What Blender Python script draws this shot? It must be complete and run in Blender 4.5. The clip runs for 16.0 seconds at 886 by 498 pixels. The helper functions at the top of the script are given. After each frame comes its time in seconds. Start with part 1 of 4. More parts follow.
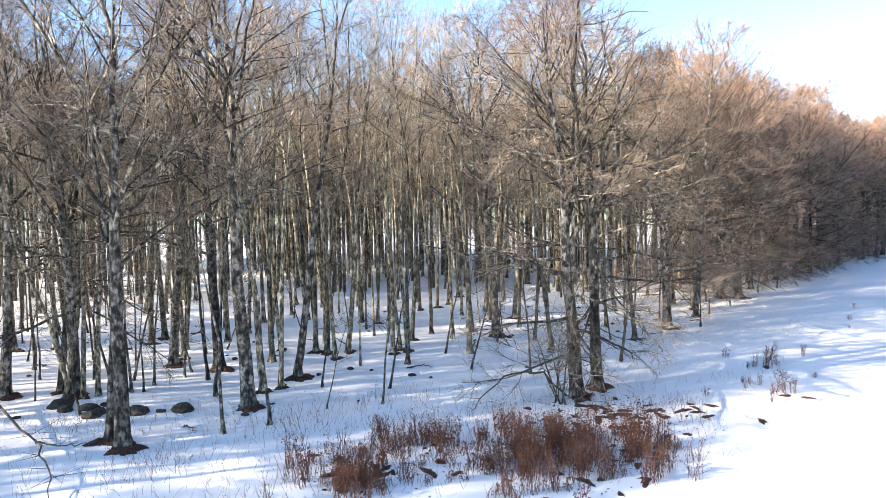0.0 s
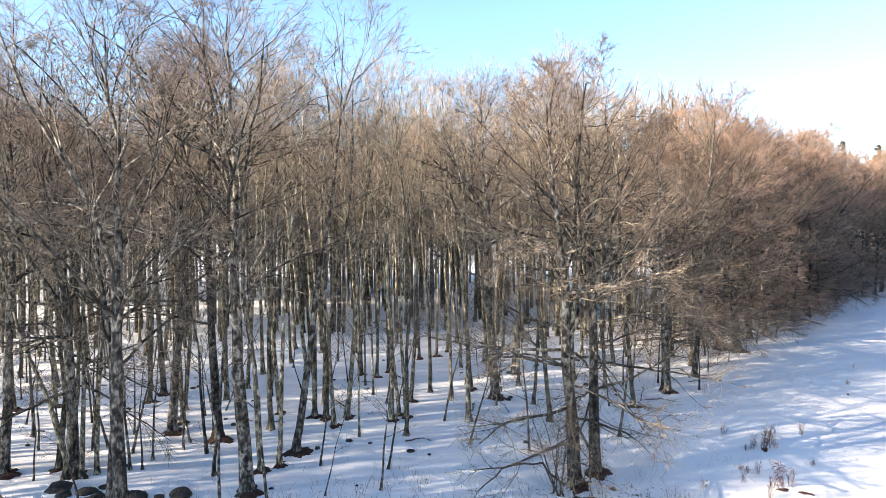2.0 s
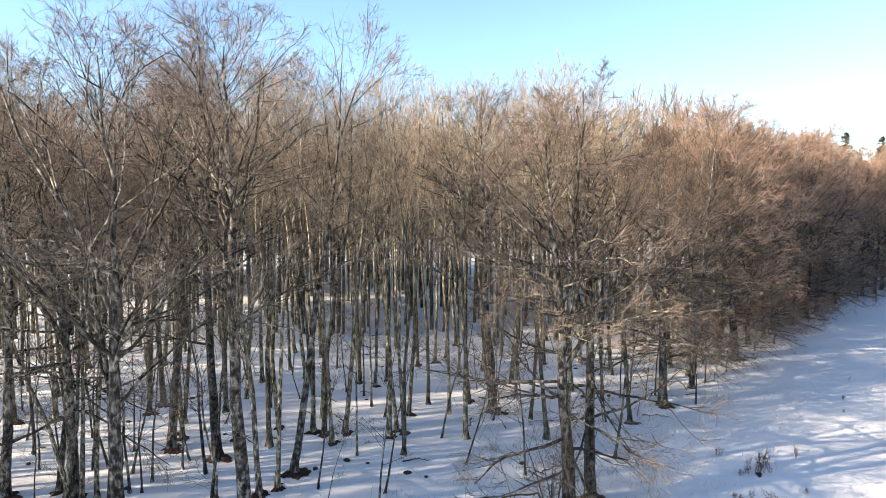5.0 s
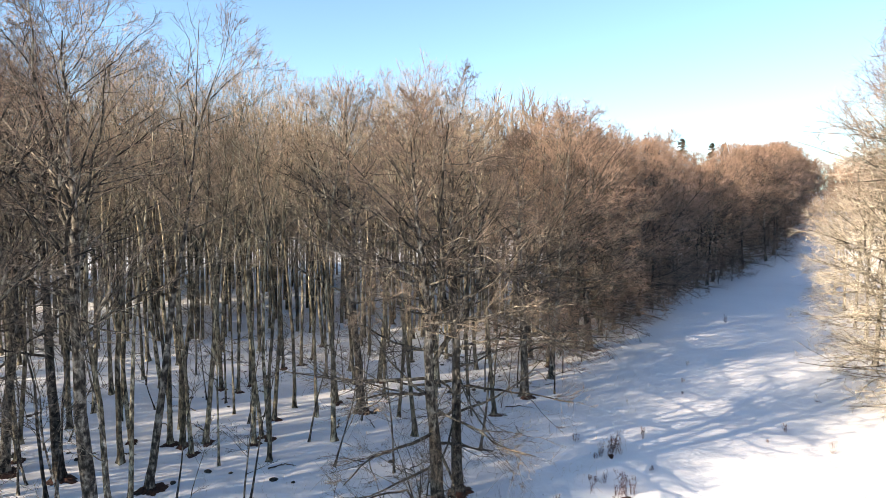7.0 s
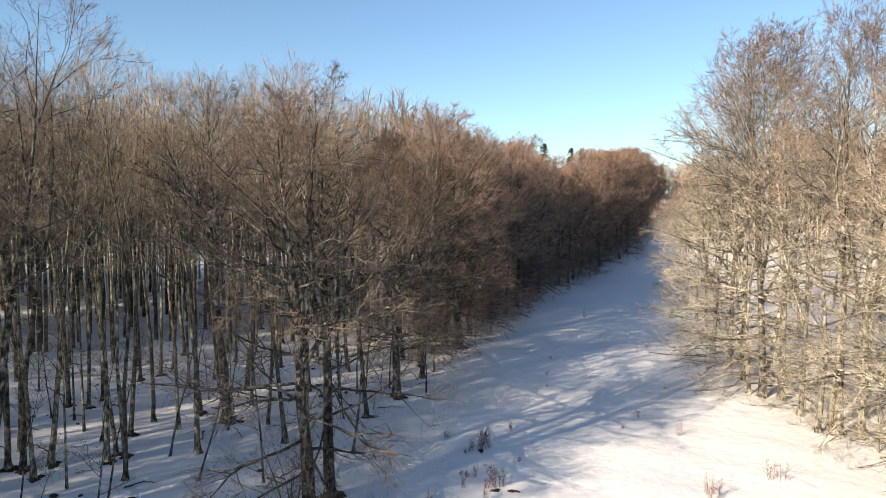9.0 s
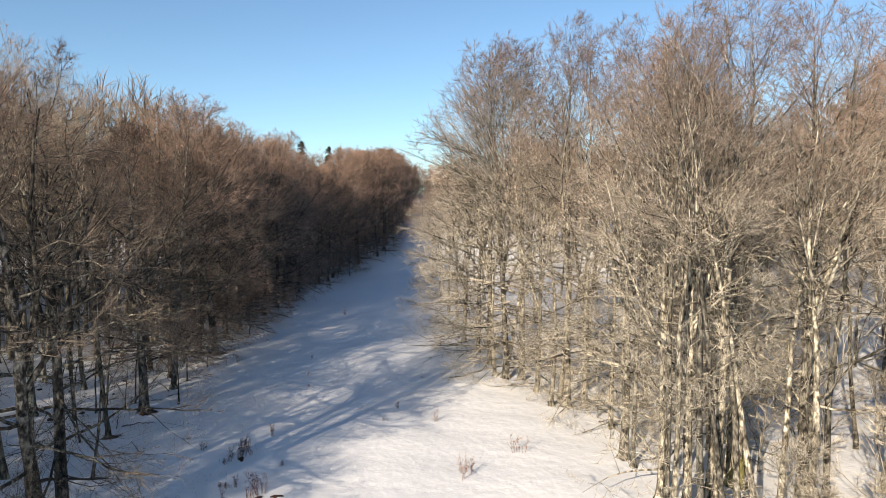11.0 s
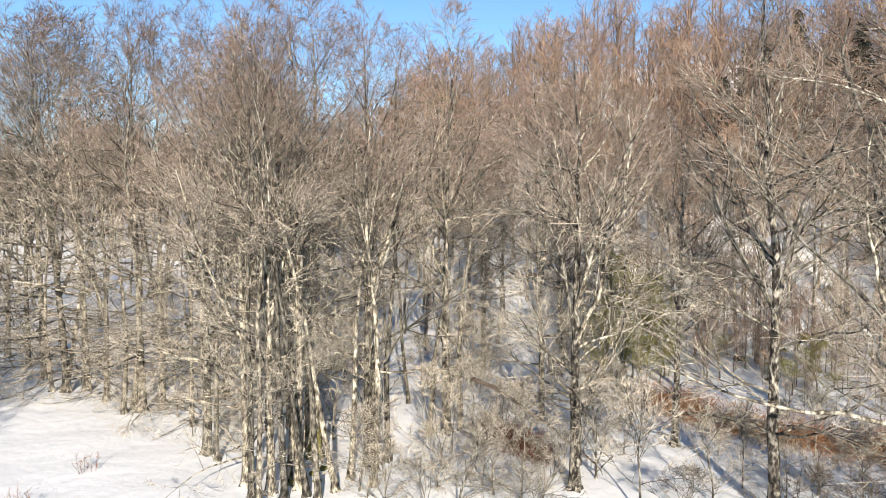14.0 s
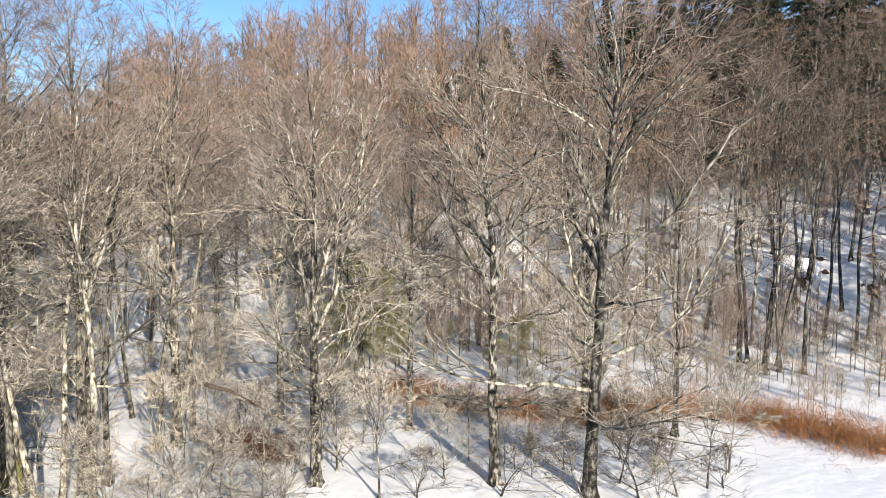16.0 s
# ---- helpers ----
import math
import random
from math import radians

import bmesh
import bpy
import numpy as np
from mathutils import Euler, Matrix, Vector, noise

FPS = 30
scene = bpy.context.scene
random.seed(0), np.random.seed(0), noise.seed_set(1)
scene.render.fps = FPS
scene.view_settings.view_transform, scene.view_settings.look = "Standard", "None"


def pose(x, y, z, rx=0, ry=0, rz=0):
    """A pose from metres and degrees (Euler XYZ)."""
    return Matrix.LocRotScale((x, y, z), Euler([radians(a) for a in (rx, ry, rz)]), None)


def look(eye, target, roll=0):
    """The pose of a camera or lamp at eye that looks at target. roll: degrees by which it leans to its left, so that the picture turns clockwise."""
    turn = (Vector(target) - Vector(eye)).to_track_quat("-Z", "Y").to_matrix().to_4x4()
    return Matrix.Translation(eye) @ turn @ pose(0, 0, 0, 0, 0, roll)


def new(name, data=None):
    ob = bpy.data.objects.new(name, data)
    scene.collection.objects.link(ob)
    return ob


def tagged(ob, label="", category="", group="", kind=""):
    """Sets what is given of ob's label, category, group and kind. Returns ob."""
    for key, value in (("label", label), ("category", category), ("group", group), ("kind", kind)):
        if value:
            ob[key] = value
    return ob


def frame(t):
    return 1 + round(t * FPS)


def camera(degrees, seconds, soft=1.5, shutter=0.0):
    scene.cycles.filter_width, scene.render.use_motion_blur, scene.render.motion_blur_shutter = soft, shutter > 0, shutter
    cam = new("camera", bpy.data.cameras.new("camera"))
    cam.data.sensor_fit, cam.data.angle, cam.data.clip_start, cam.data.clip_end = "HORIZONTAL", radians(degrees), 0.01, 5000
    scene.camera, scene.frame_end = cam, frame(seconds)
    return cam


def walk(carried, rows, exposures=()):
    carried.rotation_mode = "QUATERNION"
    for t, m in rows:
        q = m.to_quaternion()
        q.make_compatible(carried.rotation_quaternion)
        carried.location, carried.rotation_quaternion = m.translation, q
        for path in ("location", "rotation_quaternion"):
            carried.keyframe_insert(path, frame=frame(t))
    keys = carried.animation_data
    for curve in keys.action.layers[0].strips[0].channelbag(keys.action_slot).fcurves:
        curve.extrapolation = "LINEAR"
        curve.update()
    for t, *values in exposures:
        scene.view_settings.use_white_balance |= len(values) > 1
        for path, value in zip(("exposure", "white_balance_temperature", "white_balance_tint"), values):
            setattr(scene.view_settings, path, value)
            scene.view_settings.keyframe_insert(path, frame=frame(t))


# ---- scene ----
cam = camera(66.26, 16.0, soft=0.7)
PATH = [
    (0.0, pose(0.000, 0.000, 6.000, 88.20, 1.10, -0.02)),
    (0.5, pose(0.001, 0.023, 6.800, 88.24, 0.92, -0.03)),
    (1.0, pose(-0.002, 0.019, 7.615, 88.31, 0.63, -0.02)),
    (1.5, pose(-0.032, 0.026, 8.390, 88.46, 0.40, -0.06)),
    (2.0, pose(-0.040, 0.025, 9.217, 88.52, 0.19, -0.05)),
    (2.5, pose(0.004, 0.013, 10.020, 88.58, -0.07, 0.05)),
    (3.0, pose(0.021, 0.023, 10.854, 88.61, -0.22, 0.10)),
    (3.2, pose(0.043, 0.055, 11.183, 88.55, -0.40, 0.18)),
    (3.6, pose(0.060, 0.080, 11.330, 88.10, -0.35, 0.20)),
    (4.4, pose(0.090, 0.120, 11.250, 87.10, -0.22, 0.15)),
    (5.3, pose(0.103, 0.138, 11.199, 86.70, -0.13, -0.07)),
    (5.5, pose(0.099, 0.141, 11.199, 86.70, -0.15, -0.68)),
    (6.0, pose(0.102, 0.143, 11.201, 86.67, -0.22, -6.07)),
    (6.5, pose(0.104, 0.142, 11.200, 86.68, -0.24, -8.71)),
    (7.0, pose(0.109, 0.148, 11.201, 86.72, -0.22, -11.15)),
    (7.5, pose(0.115, 0.151, 11.201, 86.78, -0.18, -13.57)),
    (8.0, pose(0.121, 0.154, 11.201, 86.82, -0.15, -16.01)),
    (8.2, pose(0.123, 0.152, 11.199, 86.85, -0.19, -17.01)),
    (10.3, pose(0.101, 0.145, 11.200, 86.82, -0.28, -34.10)),
    (10.5, pose(0.106, 0.147, 11.192, 86.84, -0.27, -36.40)),
    (11.0, pose(0.114, 0.139, 11.197, 86.85, -0.30, -42.13)),
    (11.5, pose(0.114, 0.145, 11.205, 86.78, -0.27, -47.95)),
    (12.0, pose(0.106, 0.149, 11.206, 86.72, -0.22, -53.80)),
    (12.5, pose(0.102, 0.151, 11.202, 86.64, -0.12, -59.63)),
    (13.0, pose(0.106, 0.147, 11.200, 86.54, -0.09, -65.40)),
    (13.5, pose(0.113, 0.153, 11.201, 86.35, -0.09, -71.17)),
    (14.0, pose(0.117, 0.148, 11.198, 86.14, -0.08, -76.95)),
    (14.5, pose(0.109, 0.151, 11.199, 85.85, -0.18, -82.77)),
    (15.0, pose(0.113, 0.145, 11.196, 85.80, -0.28, -88.54)),
    (15.5, pose(0.111, 0.146, 11.199, 85.84, -0.33, -94.33)),
    (16.0, pose(0.113, 0.147, 11.197, 85.92, -0.44, -98.94)),
]
EXPOSURES = [(0.0, 2.34, 7300, 14), (3.2, 1.9, 7560, 15), (5.3, 1.78, 7660, 15), (8.2, 1.22, 7600, 14), (10.3, 0.6, 7340, 13), (13.0, 0.64, 6780, 12), (14.5, 0.74, 6500, 11), (16.0, 0.74, 6460, 11)]
walk(cam, PATH, EXPOSURES)

# ---- light ----
SUN_ELEVATION, SUN_HEADING = 21.5, 18.0      # the light travels towards +x, turned this far to +y
world = bpy.data.worlds.new("winter_sky")
scene.world = world
world.use_nodes = True
sky = world.node_tree.nodes.new("ShaderNodeTexSky")
sky.sky_type, sky.sun_disc = "NISHITA", False
sky.sun_elevation, sky.sun_rotation = radians(SUN_ELEVATION), radians(270 - SUN_HEADING)
sky.altitude, sky.air_density, sky.dust_density, sky.ozone_density = 1200, 1.0, 0.5, 0.5
back = world.node_tree.nodes["Background"]
back.inputs["Strength"].default_value = 0.103
haze = world.node_tree.nodes.new("ShaderNodeMix")      # thin winter haze, slightly cyan
haze.data_type, haze.blend_type = "RGBA", "MULTIPLY"
haze.inputs[0].default_value, haze.inputs[7].default_value = 1.0, (0.68, 0.94, 1.14, 1)
world.node_tree.links.new(sky.outputs[0], haze.inputs[6])
world.node_tree.links.new(haze.outputs[2], back.inputs[0])
sun_data = bpy.data.lights.new("sun", "SUN")
sun_data.energy, sun_data.angle, sun_data.color = 5.0, radians(0.53), (1.0, 0.895, 0.745)
sun = new("sun", sun_data)
beam = Vector((math.cos(radians(SUN_ELEVATION)) * math.cos(radians(SUN_HEADING)),
               math.cos(radians(SUN_ELEVATION)) * math.sin(radians(SUN_HEADING)), -math.sin(radians(SUN_ELEVATION))))
sun.matrix_world = look((-60, -25, 45), Vector((-60, -25, 45)) + beam)


# ---- materials ----
def material(name, rough, spec=0.3):
    m = bpy.data.materials.new(name)
    m.use_nodes = True
    b = m.node_tree.nodes["Principled BSDF"]
    b.inputs["Roughness"].default_value = rough
    b.inputs["Specular IOR Level"].default_value = spec
    return m, m.node_tree, b


def noise_node(tree, coords, scale, detail=4.0, stretch=(1, 1, 1)):
    m = tree.nodes.new("ShaderNodeMapping")
    m.inputs["Scale"].default_value = stretch
    n = tree.nodes.new("ShaderNodeTexNoise")
    n.inputs["Scale"].default_value, n.inputs["Detail"].default_value = scale, detail
    tree.links.new(coords, m.inputs[0])
    tree.links.new(m.outputs[0], n.inputs["Vector"])
    return n.outputs["Fac"]


def ramp_node(tree, fac, stops):
    r = tree.nodes.new("ShaderNodeValToRGB")
    els = r.color_ramp.elements
    while len(els) < len(stops):
        els.new(0.5)
    for e, (at, c) in zip(els, stops):
        e.position, e.color = at, (*c, 1)
    tree.links.new(fac, r.inputs[0])
    return r.outputs[0]


def mix_node(tree, fac, a, b, blend="MIX"):
    m = tree.nodes.new("ShaderNodeMix")
    m.data_type, m.blend_type = "RGBA", blend
    for value, at in ((fac, 0), (a, 6), (b, 7)):
        if isinstance(value, (int, float)):
            m.inputs[at].default_value = value
        elif isinstance(value, tuple):
            m.inputs[at].default_value = (*value, 1)
        else:
            tree.links.new(value, m.inputs[at])
    return m.outputs[2]


def bump_node(tree, b, fac, strength, distance):
    n = tree.nodes.new("ShaderNodeBump")
    n.inputs["Strength"].default_value, n.inputs["Distance"].default_value = strength, distance
    tree.links.new(fac, n.inputs["Height"])
    tree.links.new(n.outputs[0], b.inputs["Normal"])


def coords_of(tree, kind="Object"):
    return tree.nodes.new("ShaderNodeTexCoord").outputs[kind]


def bark_material(name, dark, mid, pale, lichen=0.5):
    m, t, b = material(name, 0.85)
    c = coords_of(t)
    rough_bark = noise_node(t, c, 6.5, 7, (1, 1, 0.55))
    col = ramp_node(t, rough_bark, [(0.36, dark), (0.49, mid), (0.64, pale)])
    spots = ramp_node(t, noise_node(t, c, 2.6, 6, (1, 1, 0.8)), [(lichen, (0, 0, 0)), (lichen + 0.07, (1, 1, 1))])
    col = mix_node(t, spots, col, pale)
    wet = ramp_node(t, noise_node(t, c, 1.1, 5, (1, 1, 0.45)), [(0.34, (0.42, 0.41, 0.4)), (0.52, (1, 1, 1))])
    col = mix_node(t, 1.0, col, wet, "MULTIPLY")
    info = t.nodes.new("ShaderNodeObjectInfo")
    tone = ramp_node(t, info.outputs["Random"], [(0.0, (0.38, 0.38, 0.38)), (1.0, (1.4, 1.36, 1.28))])
    col = mix_node(t, 1.0, col, tone, "MULTIPLY")
    streak = ramp_node(t, noise_node(t, c, 16.0, 5, (1, 1, 0.35)), [(0.36, (0.4, 0.39, 0.38)), (0.56, (1.15, 1.15, 1.15))])
    t.links.new(mix_node(t, 1.0, col, streak, "MULTIPLY"), b.inputs["Base Color"])
    bump_node(t, b, noise_node(t, c, 22.0, 4, (1, 1, 0.3)), 0.6, 0.02)
    return m


def plain_material(name, a, c, scale, rough=0.85, by_island=False, tones=(0.75, 1.15), buds=None):
    """A mottled surface; by_island lets every separate twig or leaf take a tone of its own between a and c."""
    m, t, b = material(name, rough)
    mottle = noise_node(t, coords_of(t), scale, 5)
    if by_island:
        geo = t.nodes.new("ShaderNodeNewGeometry")
        col = ramp_node(t, geo.outputs["Random Per Island"], [(0.0, a), (0.55, tuple(0.6 * p + 0.4 * q for p, q in zip(a, c))), (1.0, c)])
        col = mix_node(t, 1.0, col, ramp_node(t, mottle, [(0.3, (0.7, 0.7, 0.7)), (0.7, (1.2, 1.2, 1.2))]), "MULTIPLY")
    else:
        col = ramp_node(t, mottle, [(0.3, a), (0.7, c)])
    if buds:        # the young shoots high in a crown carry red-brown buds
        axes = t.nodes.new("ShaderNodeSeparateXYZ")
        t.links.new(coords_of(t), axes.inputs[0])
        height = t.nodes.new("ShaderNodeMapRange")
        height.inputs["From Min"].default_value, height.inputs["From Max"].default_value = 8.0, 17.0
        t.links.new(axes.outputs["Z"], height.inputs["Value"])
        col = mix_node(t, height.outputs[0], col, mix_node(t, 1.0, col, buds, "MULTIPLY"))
    info = t.nodes.new("ShaderNodeObjectInfo")
    low, high = tones
    tone = ramp_node(t, info.outputs["Random"], [(0.0, (low, low, low)), (1.0, (high, high * 0.97, high * 0.94))])
    t.links.new(mix_node(t, 1.0, col, tone, "MULTIPLY"), b.inputs["Base Color"])
    return m


BARK = bark_material("beech_bark", (0.016, 0.014, 0.013), (0.066, 0.061, 0.056), (0.30, 0.288, 0.262), 0.56)
# the PALE set: lichen colour, with sunlight put in as a lighter tone
BARK_PALE = bark_material("sunlit_lichened_bark", (0.022, 0.019, 0.016), (0.16, 0.147, 0.122), (0.45, 0.427, 0.365), 0.54)
BARK_BLOTCHED = bark_material("blotched_bark", (0.012, 0.010, 0.009), (0.055, 0.048, 0.041), (0.36, 0.345, 0.305), 0.58)
BRANCH = bark_material("branch_bark", (0.016, 0.014, 0.013), (0.064, 0.058, 0.05), (0.31, 0.285, 0.24), 0.56)
BRANCH_PALE = bark_material("sunlit_lichened_branch", (0.025, 0.021, 0.018), (0.18, 0.163, 0.133), (0.47, 0.447, 0.383), 0.54)
BRANCH_DARK = plain_material("wet_dark_bark", (0.04, 0.03, 0.025), (0.12, 0.095, 0.075), 3.0)
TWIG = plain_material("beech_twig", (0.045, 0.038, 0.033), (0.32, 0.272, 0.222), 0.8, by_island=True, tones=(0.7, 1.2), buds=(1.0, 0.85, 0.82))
TWIG_PALE = plain_material("sunlit_lichened_twig", (0.12, 0.10, 0.08), (0.86, 0.795, 0.665), 0.8, by_island=True, tones=(0.75, 1.15), buds=(0.52, 0.405, 0.40))
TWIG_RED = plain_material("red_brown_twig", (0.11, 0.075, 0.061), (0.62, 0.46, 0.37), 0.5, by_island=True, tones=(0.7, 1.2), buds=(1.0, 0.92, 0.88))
SAPLING_STEM = plain_material("red_sapling_bark", (0.05, 0.026, 0.022), (0.17, 0.085, 0.062), 4.0)
# the WOOD set: lighter olive beech, its colour holding sun between the stems
BARK_WOOD = bark_material("sunlit_wood_bark", (0.03, 0.027, 0.02), (0.155, 0.141, 0.107), (0.43, 0.402, 0.312), 0.54)
BRANCH_WOOD = bark_material("sunlit_wood_branch", (0.03, 0.026, 0.02), (0.16, 0.145, 0.11), (0.44, 0.41, 0.325), 0.52)
TWIG_WOOD = plain_material("sunlit_wood_twig", (0.125, 0.104, 0.079), (0.60, 0.525, 0.40), 0.8, by_island=True, tones=(0.75, 1.2), buds=(1.0, 0.85, 0.82))
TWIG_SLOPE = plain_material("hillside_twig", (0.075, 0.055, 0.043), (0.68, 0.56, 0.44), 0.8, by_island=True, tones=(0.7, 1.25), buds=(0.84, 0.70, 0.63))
FIR = plain_material("fir_needles", (0.012, 0.018, 0.010), (0.034, 0.042, 0.022), 3.0)
LEAF_RED = plain_material("withered_beech_leaf", (0.07, 0.028, 0.018), (0.27, 0.105, 0.055), 3.0, by_island=True)
LEAF_ORANGE = plain_material("withered_bracken", (0.17, 0.072, 0.033), (0.52, 0.265, 0.11), 3.0, by_island=True)
STRAW = plain_material("dry_grass_blade", (0.30, 0.22, 0.12), (0.45, 0.36, 0.22), 3.0, by_island=True)
LITTER = plain_material("leaf_litter", (0.018, 0.012, 0.011), (0.10, 0.046, 0.032), 9.0)
STONE = plain_material("dark_stone", (0.010, 0.010, 0.010), (0.06, 0.057, 0.053), 4.0)
MOSS = plain_material("moss", (0.10, 0.10, 0.03), (0.26, 0.235, 0.085), 7.0)
OLIVE = plain_material("mossy_twig", (0.17, 0.165, 0.05), (0.36, 0.33, 0.12), 2.0)


def snow_material():
    m, t, b = material("snow", 0.6, 0.25)
    c = coords_of(t)
    fine = noise_node(t, c, 1.6, 7)
    col = ramp_node(t, noise_node(t, c, 0.11, 5), [(0.3, (0.755, 0.775, 0.805)), (0.7, (0.825, 0.84, 0.86))])
    specks = ramp_node(t, noise_node(t, c, 9.0, 3), [(0.69, (1, 1, 1)), (0.77, (0.55, 0.48, 0.42))])
    col = mix_node(t, 1.0, col, specks, "MULTIPLY")
    t.links.new(col, b.inputs["Base Color"])
    bump_node(t, b, fine, 0.5, 0.12)
    return m


SNOW = snow_material()


# ---- the lie of the land ----
def smooth(a, b, v):
    s = np.clip((np.asarray(v, float) - a) / (b - a), 0, 1)
    return s * s * (3 - 2 * s)


def rolling(x, y, seed=0.0):
    return (np.sin(x * 0.31 + seed) * np.cos(y * 0.27 + 1.3 * seed) + 0.6 * np.sin(x * 0.73 - y * 0.51 + seed)
            + 0.35 * np.sin(x * 1.37 + y * 1.11 + 2 * seed))


def ground_z(x, y):
    x, y = np.asarray(x, float), np.asarray(y, float)
    r = np.hypot(x, y)
    z = -1.8 + 0.043 * np.minimum(r, 60) + 0.02 * np.clip(r - 60, 0, 400)
    bearing = np.degrees(np.arctan2(x, y))
    share = smooth(52, 92, bearing) * (1 - smooth(150, 190, bearing))
    rise = np.clip(r - 50, 0, 75)
    z = z + share * 0.44 * rise * smooth(0, 14, rise)
    # the clearing climbs at its far end
    climb = smooth(30, 38, bearing) * (1 - smooth(50, 64, bearing))
    far = np.clip(r - 97, 0, 75)
    z = z + climb * 0.17 * far * smooth(0, 12, far)
    z = z + share * smooth(48, 62, r) * 0.35 * rolling(x * 0.9, y * 0.9, 2.0)
    return z + 0.045 * rolling(x, y) * smooth(4, 12, r)


LEFT_EDGE = [(-40, 20), (-10, 20.5), (5, 25.5), (12.5, 37), (21, 49), (46, 77), (57, 83.5), (68, 89.5), (84, 104.5), (98, 121), (130, 160)]
RIGHT_EDGE = [(22, 6), (25.5, 14), (31, 23), (33.5, 31), (44, 46), (60, 66), (82, 94), (104, 121), (134, 158)]
# the treeline as seen from over the clearing: bearing, rise in degrees
TREELINE = [(-40, 12.0), (-31, 12.5), (-27, 15.2), (-23, 14.6), (-17, 16.0), (-12, 15.5), (-9.5, 14.2), (-7, 11.6), (-3.5, 12.0), (-0.6, 10.3), (3, 11.8),
            (8, 11.3), (14, 11.2), (17, 9.2), (21.5, 8.5), (26, 7.8), (28.8, 7.4), (30.2, 5.6), (35, 5.0), (37.9, 5.0), (39.2, 3.7), (44, 3.6)]


def tallest(x, y):
    """How tall a tree may stand here before it breaks the treeline."""
    rise = np.interp(math.degrees(math.atan2(x, y)), [b for b, _ in TREELINE], [e for _, e in TREELINE])
    return 11.2 + math.hypot(x, y) * math.tan(radians(rise)) + 0.9 - float(ground_z(x, y))


def side_of(line, x, y):
    """Metres to the left (positive) of a line of points."""
    best, out = 1e9, 0.0
    for (ax, ay), (bx, by) in zip(line, line[1:]):
        dx, dy = bx - ax, by - ay
        s = min(1, max(0, ((x - ax) * dx + (y - ay) * dy) / (dx * dx + dy * dy)))
        d = math.hypot(x - ax - s * dx, y - ay - s * dy)
        if d < best:
            best, out = d, math.copysign(d, dx * (y - ay) - dy * (x - ax))
    return out


# ---- mesh helpers ----
def mesh_of(name, verts, faces, mat, smooth_shade=True):
    me = bpy.data.meshes.new(name)
    me.from_pydata(np.asarray(verts).tolist(), [], faces if isinstance(faces, list) else faces.tolist())
    me.materials.append(mat)
    if smooth_shade:
        me.polygons.foreach_set("use_smooth", np.ones(len(me.polygons), bool))
    me.update()
    return me


def part(name, me, parent, label="", kind=""):
    ob = new(name, me)
    ob.parent = parent
    return tagged(ob, label, kind=kind)


def unit(v):
    return v / np.maximum(np.linalg.norm(v, axis=-1, keepdims=True), 1e-9)


def tubes(pts, rad, k):
    """Tubes of k sides along the lines pts (b, n, 3) with radii (b, n)."""
    b, n, _ = pts.shape
    tan = unit(np.gradient(pts, axis=1))
    ref = np.where(np.abs(tan[..., 2:3]) > 0.8, np.array([1.0, 0.15, 0.1]), np.array([0.1, 0.05, 1.0]))
    u = unit(np.cross(tan, ref))
    v = np.cross(tan, u)
    a = np.arange(k) * 2 * np.pi / k
    ring = u[:, :, None] * np.cos(a)[None, None, :, None] + v[:, :, None] * np.sin(a)[None, None, :, None]
    verts = (pts[:, :, None] + ring * rad[:, :, None, None]).reshape(-1, 3)
    i, j, s = np.meshgrid(np.arange(b), np.arange(n - 1), np.arange(k), indexing="ij")
    base, nxt = (i * n + j) * k, (s + 1) % k
    faces = np.stack([base + s, base + nxt, base + k + nxt, base + k + s], -1).reshape(-1, 4)
    return verts, faces


def spikes(base, tip, r):
    """Three-sided tapering twigs from base to tip."""
    d = unit(tip - base)
    u = unit(np.cross(d, np.array([0.31, 0.52, 0.79])))
    v = np.cross(d, u)
    a = np.arange(3) * 2 * np.pi / 3
    ring = base[:, None] + (u[:, None] * np.cos(a)[:, None] + v[:, None] * np.sin(a)[:, None]) * np.reshape(r, (-1, 1, 1))
    verts = np.concatenate([ring, tip[:, None]], 1).reshape(-1, 3)
    o = np.arange(len(base))[:, None, None] * 4
    return verts, (o + np.array([[0, 1, 3], [1, 2, 3], [2, 0, 3]])).reshape(-1, 3)


def joined(pieces):
    """Several (verts, faces) as one; the faces become lists."""
    vs, fs, o = [], [], 0
    for v, f in pieces:
        vs.append(v)
        fs += (np.asarray(f) + o).tolist()
        o += len(v)
    return np.concatenate(vs), fs


def runs(rng, start, way, length, n, up, wobble):
    """Bending lines from start along way; up lifts (or lowers) them on the way out."""
    pts = np.empty((len(start), n, 3))
    p, d = start.copy(), way.copy()
    for i in range(n):
        pts[:, i] = p
        d = d + rng.normal(0, wobble, d.shape)
        d[:, 2] += np.broadcast_to(up, len(d)) / n
        d = unit(d)
        p = p + d * (length / (n - 1))[:, None]
    return pts


